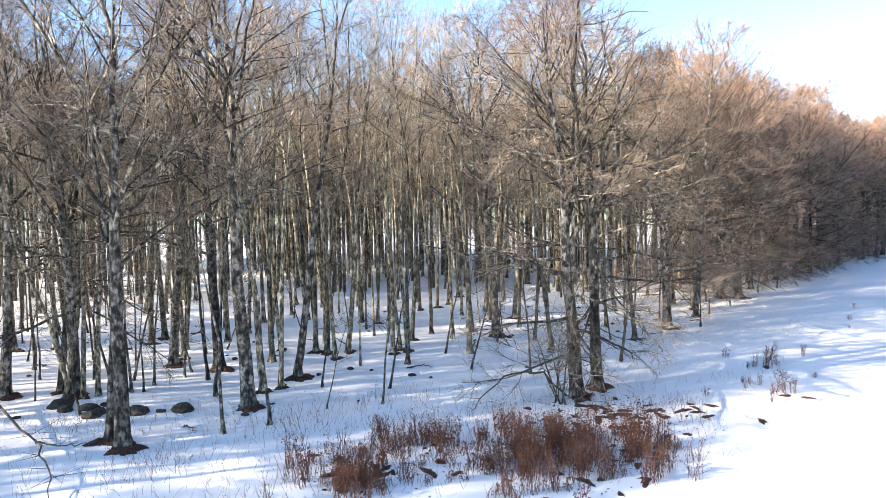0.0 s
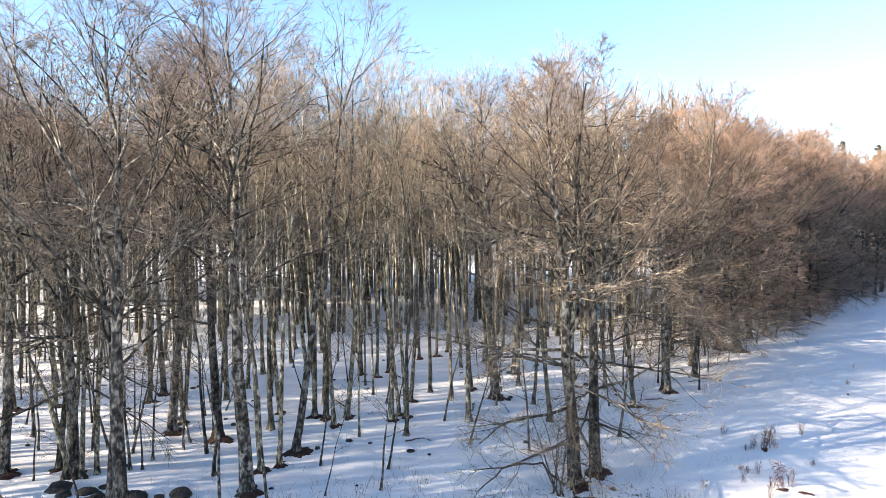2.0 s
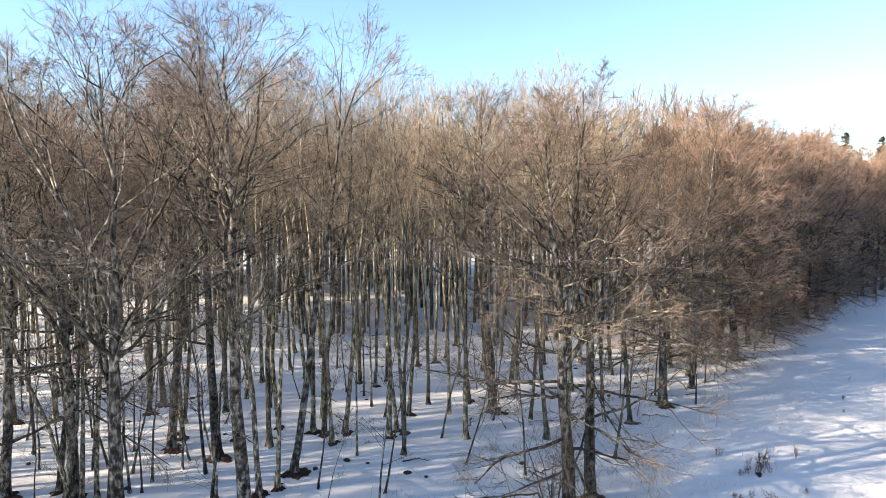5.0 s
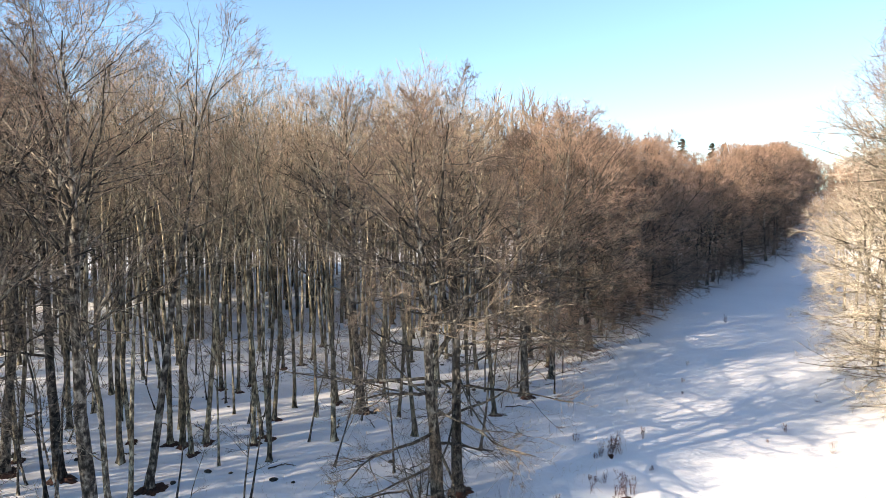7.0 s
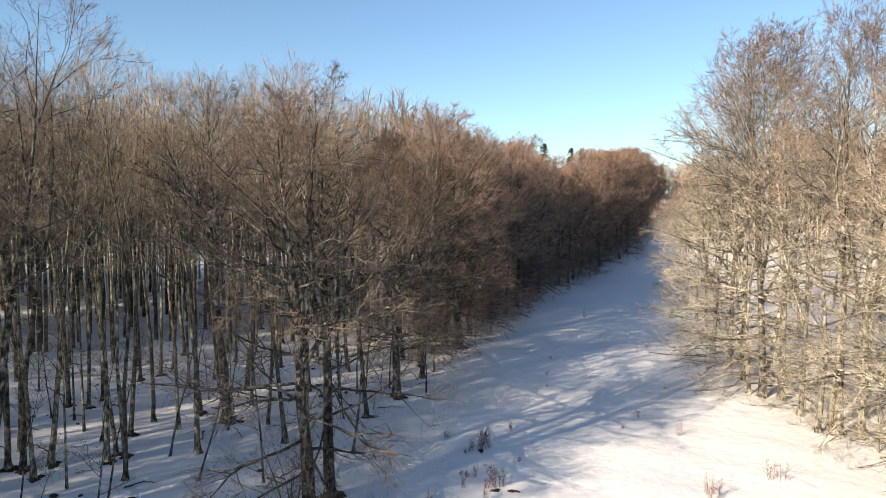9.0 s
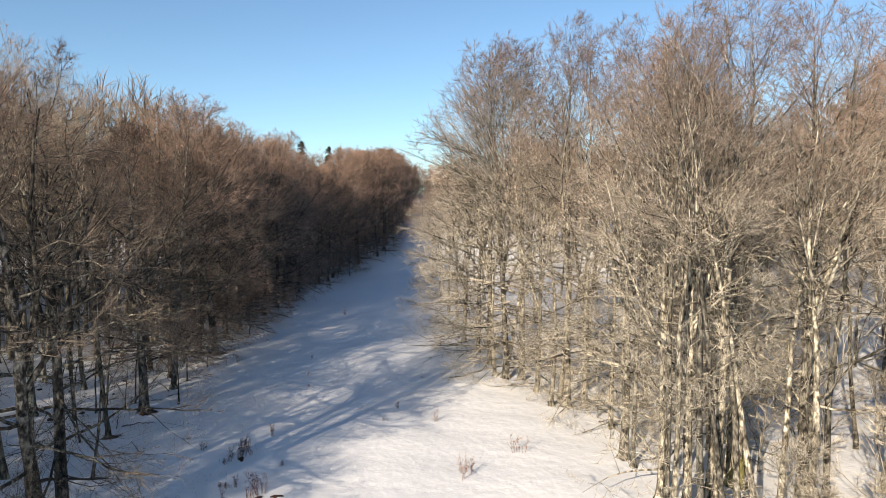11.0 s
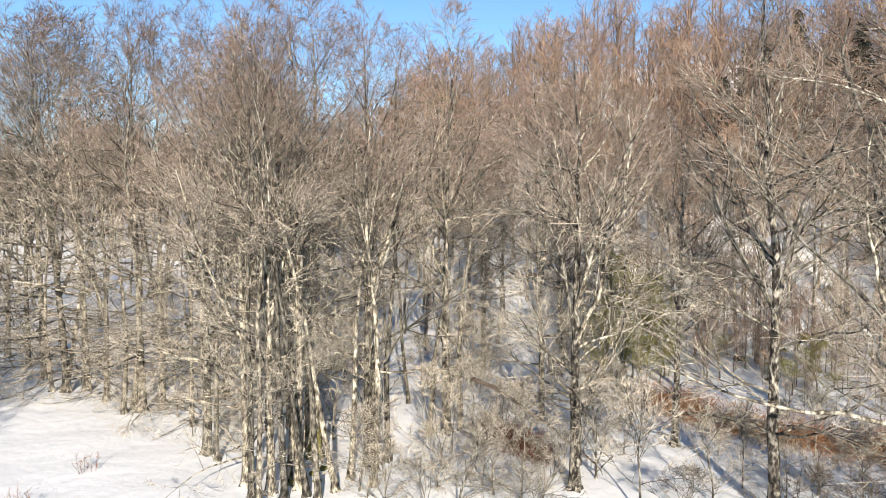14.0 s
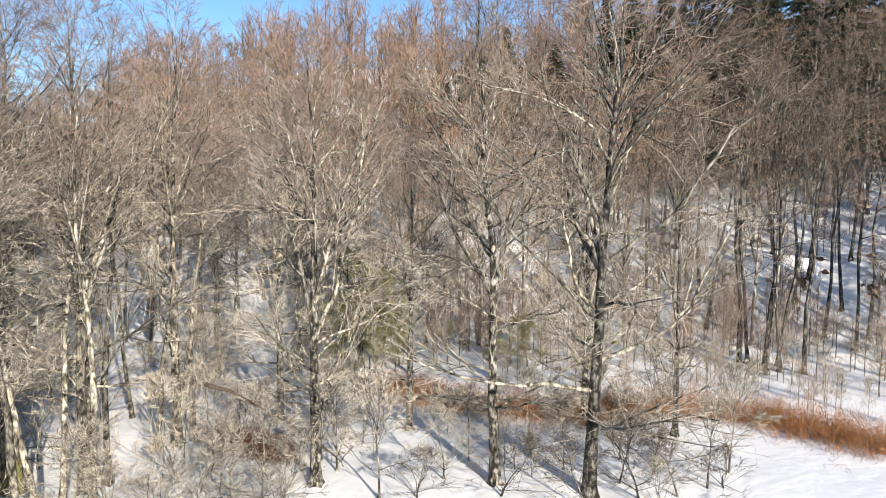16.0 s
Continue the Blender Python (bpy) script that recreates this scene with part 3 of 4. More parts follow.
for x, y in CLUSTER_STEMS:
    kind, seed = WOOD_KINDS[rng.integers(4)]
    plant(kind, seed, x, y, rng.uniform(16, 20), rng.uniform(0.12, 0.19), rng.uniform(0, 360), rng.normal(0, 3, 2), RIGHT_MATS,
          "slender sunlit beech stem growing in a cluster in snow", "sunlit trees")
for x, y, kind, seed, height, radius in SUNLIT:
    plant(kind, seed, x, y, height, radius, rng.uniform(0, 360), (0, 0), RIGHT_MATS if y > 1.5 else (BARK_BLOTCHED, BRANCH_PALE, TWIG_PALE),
          "leafless beech with lichen-covered bark, paled for sunlight, in snow" if y > 0 else "leafless sunlit beech with dark blotched trunk in snow", "sunlit trees")
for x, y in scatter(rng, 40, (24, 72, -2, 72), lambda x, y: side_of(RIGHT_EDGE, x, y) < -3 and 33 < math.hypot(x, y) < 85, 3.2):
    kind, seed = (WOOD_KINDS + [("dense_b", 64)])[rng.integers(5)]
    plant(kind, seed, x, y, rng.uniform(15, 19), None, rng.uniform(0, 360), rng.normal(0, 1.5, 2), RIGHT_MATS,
          "leafless beech with lichen-covered bark, paled for sunlight, in snow", "sunlit trees")
# shaded stems on the slope: the dark bark colour carries the shade
for x, y, radius in ((41.0, -26.3, .17), (40.2, -27.6, .2), (39.6, -28.3, .16), (41.6, -27.3, .14), (38.8, -29.4, .18), (40.9, -29.0, .13), (39.2, -27.0, .12),
                     (43.5, -34.5, .16), (45.2, -37.2, .14), (47.5, -35.0, .17), (42.0, -36.8, .15), (50.5, -38.5, .16), (52.5, -36.5, .14), (48.5, -40.5, .15)):
    plant("wood", 21, x, y, rng.uniform(17, 21), radius, rng.uniform(0, 360), rng.normal(0, 2, 2), LEFT_MATS,
          "slender beech trunk, darkened for shade, in a clump on the slope", "dark clump")
# more of them below the firs, again with shade as dark bark
for x, y in scatter(rng, 26, (28, 66, -60, -22), lambda x, y: 54 < math.hypot(x, y) < 76 and -2.1 * y > x > -0.9 * y, 1.8):
    kind, seed = WOOD_KINDS[rng.integers(4)]
    plant(kind, seed, x, y, rng.uniform(16, 21), rng.uniform(0.12, 0.2), rng.uniform(0, 360), rng.normal(0, 2.5, 2), (BARK, BRANCH, TWIG_SLOPE),
          "slender beech, bark darkened for shade, before firs on the slope", "dark clump", "slender_beech")
# moss at the foot of one trunk
foot = next(o for o in bpy.data.objects if o.name.startswith("beech_tree") and o.parent is None and abs(o.matrix_basis.translation.x - 28.6) < 0.01)
collar = np.array([[[0, 0, -0.1], [0, 0, 0.12], [0, 0, 0.4], [0.01, 0, 0.75], [0.01, 0, 1.05]]], float)
cv, cf = tubes(collar, np.array([[0.52, 0.47, 0.345, 0.31, 0.285]]), 18)
cv[:, :2] *= (1 + 0.05 * np.sin(np.arctan2(cv[:, 1], cv[:, 0]) * 5 + cv[:, 2] * 6))[:, None]
cv[:, 2] += np.where(cv[:, 2] > 0.9, 0.25 * np.sin(np.arctan2(cv[:, 1], cv[:, 0]) * 3), 0)
part("moss_cushion", mesh_of("moss_cushion", cv, cf, MOSS), foot, "yellow-green moss")
# the wooded slope
for x, y in scatter(rng, 165, (28, 90, -66, 40), lambda x, y: 50 < math.hypot(x, y) < 80 and side_of(RIGHT_EDGE, x, y) < -10 and y < 0.6 * x, 3.0):
    kind, seed = [("slope", 41), ("slope", 42), ("slope", 43)][rng.integers(3)]
    plant(kind, seed, x, y, rng.uniform(11, 17), None, rng.uniform(0, 360), rng.normal(0, 2, 2), (BARK_PALE, BRANCH_PALE, TWIG_SLOPE),
          "leafless red-brown beech on the snowy slope", "trees of the slope", "hillside_tree")
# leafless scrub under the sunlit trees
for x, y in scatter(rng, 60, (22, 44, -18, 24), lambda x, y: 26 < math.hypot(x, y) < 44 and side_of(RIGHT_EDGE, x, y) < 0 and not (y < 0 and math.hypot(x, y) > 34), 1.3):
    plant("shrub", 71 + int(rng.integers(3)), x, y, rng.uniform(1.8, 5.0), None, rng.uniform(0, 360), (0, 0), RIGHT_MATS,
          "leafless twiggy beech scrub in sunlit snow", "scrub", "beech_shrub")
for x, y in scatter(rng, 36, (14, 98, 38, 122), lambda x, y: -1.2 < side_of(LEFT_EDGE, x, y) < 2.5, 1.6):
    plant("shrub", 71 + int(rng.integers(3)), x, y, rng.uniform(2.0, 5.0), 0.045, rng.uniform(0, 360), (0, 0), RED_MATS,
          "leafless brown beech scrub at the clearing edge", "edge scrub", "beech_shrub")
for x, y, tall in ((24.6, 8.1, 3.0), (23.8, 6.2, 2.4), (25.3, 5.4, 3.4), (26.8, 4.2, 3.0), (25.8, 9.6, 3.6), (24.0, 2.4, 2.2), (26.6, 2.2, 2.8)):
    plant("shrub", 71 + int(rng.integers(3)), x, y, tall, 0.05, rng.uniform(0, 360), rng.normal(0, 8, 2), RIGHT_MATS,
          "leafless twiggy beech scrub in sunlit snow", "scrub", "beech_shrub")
# shrubs added in place of the dark low limbs drooping over the snow
for x, y, tall in ((24.4, -9.4, 2.8), (25.0, -11.8, 3.2), (26.4, -11.6, 3.0), (24.9, -13.4, 2.6), (26.0, -6.4, 2.6), (25.2, -15.6, 1.8), (26.2, -3.0, 2.0)):
    plant("shrub", 71 + int(rng.integers(3)), x, y, tall, 0.05, rng.uniform(0, 360), rng.normal(0, 10, 2), LEFT_MATS,
          "dark twiggy shrub standing in for low drooping beech limbs", "scrub", "beech_shrub")
MOSSY_THICKET = [(44.8, -1.5, 7.5), (44.2, -0.7, 6.5), (44.0, -2.0, 5.5), (44.4, -2.9, 4.5), (43.8, -1.3, 6.0), (43.4, -3.6, 2.2), (42.8, -0.3, 2.0), (46.2, -2.6, 6.0), (43.6, -12.5, 3.0), (45.5, -7.4, 2.6),
                 (42.4, -1.6, 4.5), (41.8, -2.4, 3.0), (43.2, -0.2, 5.0), (44.9, -4.0, 3.5), (42.6, -10.9, 2.0), (41.6, -12.4, 1.6)]
for x, y, tall in MOSSY_THICKET:
    plant("shrub", 75, x, y, tall, 0.05, rng.uniform(0, 360), (0, 0), (BARK, OLIVE, OLIVE),
          "olive-green mossy thicket at the foot of the slope", "mossy thickets", "mossy_shrub")


# ---- far woods ----
def small_tree(seed, bole=2.2, n=26):
    """A few hundred faces: a trunk, limbs and long twigs, for woods that stay far off."""
    r = np.random.default_rng(seed)
    line = np.array([[[0, 0, -0.4], [0.1, 0, 5.5], [0.0, 0.2, 10], [0.1, 0.1, 14.5]]], float)
    trunk = tubes(line, np.array([[0.15, 0.11, 0.07, 0.02]]), 5)
    s = r.uniform(0, 1, n)
    base = np.column_stack([0.05 * r.normal(size=(n, 2)), bole + (13.2 - bole) * s])
    az, ang = r.uniform(0, 6.28, n), np.radians(64 - 44 * s + r.normal(0, 8, n))
    way = np.column_stack([np.sin(ang) * np.cos(az), np.sin(ang) * np.sin(az), np.cos(ang)])
    size = (2.2 + 2.2 * np.sin(np.pi * (0.2 + 0.6 * s))) * r.uniform(0.7, 1.2, n)
    p1 = runs(r, base, way, size, 4, 0.35, 0.12)
    r1 = np.full((n, 4), 0.035) * np.linspace(1, 0.3, 4)
    limbs = spikes(p1[:, 0], p1[:, 3], np.full(n, 0.055))
    b, w, l, _, _ = offshoots(r, p1, r1, size, 5, 0.25, 38, 0.65, 0.7)
    l = np.maximum(l, 1.0)
    twigs = spikes(b, b + w * l[:, None], np.full(len(b), 0.04))
    p2 = runs(r, b, w, l, 3, 0.3, 0.1)
    b, w, l, _, _ = offshoots(r, p2, np.ones((len(b), 3)), l, 3, 0.3, 34, 0.85, 0.7)
    w[:, 2] += 0.3
    more = spikes(b, b + unit(w) * np.maximum(l, 0.8)[:, None], np.full(len(b), 0.027))
    return joined([trunk, limbs, twigs, more])


def far_woods(seed, count, inside, tall, bole=2.2, n=26):
    r = np.random.default_rng(seed)
    sample = []
    for i in range(4):
        v, fs = small_tree(80 + i, bole, n)
        sample.append((v, np.array([f for f in fs if len(f) == 4]), np.array([f for f in fs if len(f) == 3])))
    vs, quads, tris, o = [], [], [], 0
    for i in range(count):
        x, y = inside(r)
        v, q, t = sample[i % 4]
        a, s = r.uniform(0, 6.28), r.uniform(*tall) / 16
        if x < 1.1 * y:
            s = min(s, (tallest(x, y) - r.uniform(0, 1.5)) / 16)
        c, n = math.cos(a) * s, math.sin(a) * s
        vs.append(np.column_stack([v[:, 0] * c - v[:, 1] * n + x, v[:, 0] * n + v[:, 1] * c + y, v[:, 2] * s + float(ground_z(x, y))]))
        quads.append(q + o)
        tris.append(t + o)
        o += len(v)
    stems = np.concatenate(quads).tolist()
    return np.concatenate(vs), stems + np.concatenate(tris).tolist(), len(stems)


def belt(low, high, near, far, power=1.0):
    def inside(r):
        while True:
            bearing, d = r.uniform(low, high), near + (far - near) * r.random() ** power
            x, y = d * math.sin(radians(bearing)), d * math.cos(radians(bearing))
            if not (side_of(LEFT_EDGE, x, y) < 3 and side_of(RIGHT_EDGE, x, y) > -3 and d < 142):
                return x, y
    return inside


for seed, count, zone, tall, mat, label in (
        (5, 300, belt(-36, 24, 56, 92), (16, 20), TWIG_WOOD, "dense leafless brown wood behind the edge trees"),
        (15, 170, belt(-38, 26, 88, 112), (15, 19), TWIG_WOOD, "dense leafless brown wood far behind the edge trees"),
        (16, 150, belt(-38, 26, 84, 110), (3, 8), TWIG_WOOD, "brown undergrowth deep in the wood"),
        (6, 200, belt(18, 58, 104, 215), (12, 18), TWIG_RED, "distant red-brown leafless wood beyond the clearing"),
        (18, 70, belt(97, 123, 45, 60), (2, 6), TWIG_RED, "brown leafless undergrowth before the slope"),
        (17, 70, belt(36.5, 45, 143, 172), (8, 14), TWIG_RED, "red-brown leafless wood closing the end of the clearing"),
        (12, 240, belt(20, 40, 72, 135), (1.5, 5.5), TWIG_RED, "low brown undergrowth under the far edge trees"),
        (9, 170, belt(94, 138, 45, 60), (1.5, 4.5), TWIG_SLOPE, "leafless brown undergrowth at the foot of the slope"),
        (11, 34, belt(86, 101, 53, 78), (5, 12), TWIG_SLOPE, "brown leafless young wood on the slope"),
        (13, 70, belt(101, 136, 39.5, 46), (0.9, 2.8), TWIG_SLOPE, "low brown twiggy growth behind the dead fern"),
        (7, 270, belt(58, 118, 64, 125), (11, 17), TWIG_SLOPE, "red-brown leafless wood on the slope"),
        (10, 45, belt(116, 142, 80, 100), (11, 17), TWIG_RED, "brown leafless wood on the upper slope"),
        (14, 120, belt(118, 140, 52, 84), (2, 6), TWIG_RED, "dark brown undergrowth below the firs"),
        (8, 230, belt(60, 120, 47, 90), (2.0, 7.0), TWIG_SLOPE, "leafless brown undergrowth on the snowy slope")):
    verts, faces, stems = far_woods(seed, count, zone, tall, *((5.5, 14) if seed == 5 else ()))
    me = mesh_of("far_wood", verts, faces, mat, False)
    me.materials.append(BARK_WOOD)
    which = np.zeros(len(faces), np.int32)
    which[:stems] = 1
    me.polygons.foreach_set("material_index", which)
    tagged(new("far_wood", me), label, "wood", kind="stuff")


# ---- firs ----
def fir_mesh(seed, tall):
    r = np.random.default_rng(seed)
    n = 30
    z = np.sort(r.uniform(0.05, 0.995, n * 9) ** 0.8) * tall
    az = r.uniform(0, 6.28, len(z))
    size = (tall - z) * 0.26 * r.uniform(0.7, 1.15, len(z)) + 0.2
    way = np.column_stack([np.cos(az), np.sin(az), r.normal(-0.15, 0.12, len(z))])
    base = np.column_stack([np.zeros((len(z), 2)), z])
    p1 = runs(r, base, unit(way), size, 4, -0.1, 0.06)
    bough = spikes(p1[:, 0], p1[:, 3], np.full(len(z), 0.035))
    b, w, l, _, _ = offshoots(r, p1, np.ones((len(z), 4)), size, 9, 0.1, 50, 0.4, 0.3)
    w[:, 2] -= 0.25
    return joined([bough, spikes(b, b + unit(w) * np.maximum(l, 0.4)[:, None], np.full(len(b), 0.075))])


FIR_MESH = mesh_of("needles", *fir_mesh(90, 15.0), FIR, False)
FIR_TRUNK = mesh_of("trunk", *tubes(np.array([[[0, 0, -0.5], [0, 0, 7], [0, 0, 14.8]]], float), np.array([[0.22, 0.14, 0.02]]), 7), BARK)


def fir(x, y, tall, turn):
    root = new("fir_tree")
    s = tall / 15
    root.matrix_basis = pose(x, y, float(ground_z(x, y)), 0, 0, turn) @ Matrix.Diagonal((s, s, s, 1))
    part("trunk", FIR_TRUNK, root)
    part("crown", FIR_MESH, root, kind="stuff")
    tagged(root, "dark green fir standing among leafless trees", "tree", "firs")


for bearing, d, top in ((30.4, 150, 0.1), (32.6, 155, 0.093), (33.5, 165, 0.092), (37.8, 170, 0.092), (39.7, 175, 0.068)):
    x, y = d * math.sin(radians(bearing)), d * math.cos(radians(bearing))
    fir(x, y, 11.2 + top * d - float(ground_z(x, y)), bearing * 9)
DARK_FIRS = [(100.5, 78, 14), (99, 71, 13), (102, 74, 15), (104, 82, 16), (66, 112, 13), (64.5, 108, 12), (108, 76, 16), (112, 78, 20), (114, 74, 22), (116.5, 80, 21)]
DARK_FIRS += [(118 + 1.9 * i + (i % 3) * 0.4, 75 + (i * 5) % 9, 20 + (i * 3) % 5) for i in range(9)] + [(119 + 2.6 * i, 86 + (i * 3) % 6, 22) for i in range(6)]
for bearing, d, tall in DARK_FIRS:
    fir(d * math.sin(radians(bearing)), d * math.cos(radians(bearing)), tall, bearing * 7)


# ---- saplings with withered leaves, brush and grass ----
def leaves(r, places, size):
    """Small pointed leaves, folded along the middle."""
    n = len(places)
    a = unit(r.normal(size=(n, 3)))
    b = unit(np.cross(a, r.normal(size=(n, 3))))
    c = np.cross(a, b)
    s = size * r.uniform(0.6, 1.3, (n, 1))
    v = np.stack([places, places + (a * 0.5 + b * 0.32 + c * 0.1) * s, places + a * s, places + (a * 0.5 - b * 0.32 + c * 0.1) * s], 1).reshape(-1, 3)
    o = np.arange(n)[:, None, None] * 4
    return v, (o + np.array([[0, 1, 2], [0, 2, 3]])).reshape(-1, 3)


def sapling_meshes(seed, tall, stems, leaf_count, leaf_mat):
    r = np.random.default_rng(seed)
    az = r.uniform(0, 6.28, stems)
    lean = r.uniform(0.02, 0.35, stems)
    way = unit(np.column_stack([np.cos(az) * lean, np.sin(az) * lean, np.ones(stems)]))
    base = np.column_stack([r.normal(0, 0.10, (stems, 2)), np.full(stems, -0.08)])
    size = tall * r.uniform(0.55, 1.0, stems)
    p = runs(r, base, way, size, 5, 0.2, 0.07)
    rad = np.full((stems, 1), 0.0085) * np.linspace(1, 0.3, 5)
    b, w, l, _, _ = offshoots(r, p, rad, size, 7, 0.2, 45, 0.4, 0.8)
    wood = joined([tubes(p, rad, 4), spikes(b, b + w * l[:, None], np.full(len(b), 0.004))])
    at = r.integers(0, len(b), leaf_count)
    places = b[at] + w[at] * (l[at] * r.uniform(0.2, 1.0, leaf_count))[:, None]
    return mesh_of("stem", *wood, SAPLING_STEM), mesh_of("foliage", *leaves(r, places, 0.05), leaf_mat, False)


RED_SAPLINGS = [sapling_meshes(100 + i, t, k, c, LEAF_RED) for i, (t, k, c) in enumerate([(1.1, 10, 120), (0.85, 9, 130), (1.25, 11, 90), (0.65, 8, 110)])]
ORANGE_SAPLINGS = [sapling_meshes(110 + i, t, k, c, LEAF_ORANGE) for i, (t, k, c) in enumerate([(1.0, 4, 80), (1.3, 4, 90)])]


def sapling(kinds, pick, x, y, scale, turn, label, group):
    root = new("beech_sapling")
    root.matrix_basis = pose(x, y, float(ground_z(x, y)), 0, 0, turn) @ Matrix.Diagonal((scale, scale, scale, 1))
    stem, foliage = kinds[pick]
    part("stem", stem, root)
    part("foliage", foliage, root, kind="stuff")
    tagged(root, label, "sapling", group)


def patch_strength(x, y):
    a = math.exp(-((x - 3.2) / 2.3) ** 2 - ((y - 20.2) / 2.0) ** 2)
    b = 0.8 * math.exp(-((x + 2.6) / 1.5) ** 2 - ((y - 19.0) / 1.5) ** 2)
    c = 0.6 * math.exp(-((x - 6.0) / 0.7) ** 2 - ((y - 20.2) / 0.9) ** 2)
    d = 0.5 * math.exp(-((x + 0.2) / 2.0) ** 2 - ((y - 21.4) / 0.7) ** 2)
    return a + b + c + d


done = 0
while done < 260:
    x, y = rng.uniform(-5, 7.8), rng.uniform(15, 24)
    if rng.random() < patch_strength(x, y):
        sapling(RED_SAPLINGS, int(rng.integers(4)), x, y, rng.uniform(0.7, 1.15), rng.uniform(0, 360),
                "young beech with withered red-brown leaves in snow", "sapling thicket")
        done += 1
SINGLES = [(14.1, 29.6), (13.5, 29.5), (14.6, 29.9), (12.2, 27.0), (12.9, 25.6), (13.9, 26.9), (11.6, 26.1), (15.1, 27.6), (11.9, 24.7), (13.1, 31.6), (16.5, 31.1),
           (22.2, 29.3), (24.1, 30.4), (47.1, 73.7), (37.7, 56.1), (22.4, 37.4), (16.7, 31.6), (9.9, 25.7), (24.3, 27.4), (23.6, 39.5), (26.0, 42.9)]
for i, (x, y) in enumerate(SINGLES):
    scale = 1.15 if i in (0, 4, 13) else 0.42 + 0.07 * (i % 5)
    sapling(RED_SAPLINGS, i % 4, x, y, scale, i * 50, "small lone beech sapling with dark withered leaves in snow", "lone saplings")
for i, (x, y) in enumerate([(x + 0.35 * math.cos(k * 2.5 + x), y + 0.35 * math.sin(k * 2.5 + x)) for x, y in SINGLES[:5] for k in range(2)]):
    sapling(RED_SAPLINGS, i % 4, x, y, 0.45 + 0.07 * (i % 5), i * 83, "small beech sapling with dark withered leaves in snow", "lone saplings")
for i, (x, y) in enumerate([(20.8, 21.7), (21.0, 21.3), (24.5, 21.2), (20.4, 21.1), (21.2, 22.0), (24.2, 21.6)]):
    sapling(ORANGE_SAPLINGS, i % 2, x, y, 0.8 + 0.1 * (i % 3), i * 77, "sapling with orange withered leaves in sunlit snow", "orange saplings")


def brush(seed, line, width, count, tall, mat, name, label):
    """A strip of dead fern and brush along a line."""
    r = np.random.default_rng(seed)
    seg = r.integers(0, len(line) - 1, count)
    f = r.random(count)[:, None]
    pts = np.array(line, float)
    at = pts[seg] * (1 - f) + pts[seg + 1] * f + r.normal(0, width, (count, 2)) * (0.6 + 0.5 * np.sin(seg[:, None] * 1.7 + f * 5))
    base = np.column_stack([at, ground_z(at[:, 0], at[:, 1]) - 0.03])
    way = unit(np.column_stack([r.normal(0, 0.55, (count, 2)), np.ones(count)]))
    size = tall * r.uniform(0.4, 1.1, count)
    p = runs(r, base, way, size, 4, -0.7, 0.12)
    stalks = tubes(p, np.full((count, 1), 0.009) * np.linspace(1, 0.4, 4), 3)
    who = r.integers(0, count, count * 9)
    k = r.integers(1, 4, count * 9)
    return tagged(new(name, mesh_of(name, *joined([stalks, leaves(r, p[who, k] + r.normal(0, 0.09, (count * 9, 3)), 0.062)]), mat, False)), label, "brush", kind="stuff")


brush(1, [(39.8, -3.2), (36.9, -5.4), (34.9, -8.8), (33.8, -11.8), (34.5, -15.2), (33.4, -18.6), (31.8, -21.5), (29.3, -23.2), (26.5, -25.2)], 0.95, 6400, 1.7, LEAF_ORANGE,
      "dead_fern", "strip of dead orange-brown fern in snow")
brush(2, [(33.6, 5.6), (31.6, 3.6), (30.2, 2.4)], 0.7, 1100, 1.2, LEAF_RED, "dead_brush", "patch of dark red-brown dead brush")


def dry_grass(seed, count, box, near, tall, mat, label):
    r = np.random.default_rng(seed)
    x, y = r.uniform(box[0], box[1], count), r.uniform(box[2], box[3], count)
    keep = np.array([near[0] < side_of(LEFT_EDGE, a, b) < near[1] and r.random() < 0.2 + 0.8 * max(0, math.sin(a * 0.9) * math.cos(b * 0.8)) for a, b in zip(x, y)])
    x, y = x[keep], y[keep]
    base = np.column_stack([x, y, ground_z(x, y) - 0.02])
    way = unit(np.column_stack([r.normal(0, 0.3, (len(x), 2)), np.ones(len(x))]))
    p = runs(r, base, way, r.uniform(0.3, 1.0, len(x)) * tall, 4, -0.25, 0.1)
    stalk = tubes(p, np.full((len(x), 1), 0.005) * np.linspace(1, 0.5, 4), 3)
    b, w, l, _, _ = offshoots(r, p, np.ones((len(x), 4)), np.full(len(x), tall), 2, 0.4, 40, 0.35, 0.8)
    tagged(new("dry_grass", mesh_of("dry_grass", *joined([stalk, spikes(b, b + w * l[:, None], np.full(len(b), 0.004))]), mat, False)), label, "grass", kind="stuff")


dry_grass(9, 6000, (-16, 26, 14, 42), (-6, 6), 0.42, STRAW, "sparse dry grass stalks standing out of the snow")
dry_grass(10, 5200, (-16, 9, 15, 27), (-7, 4), 0.65, SAPLING_STEM, "thin dark dead stalks standing out of the snow")


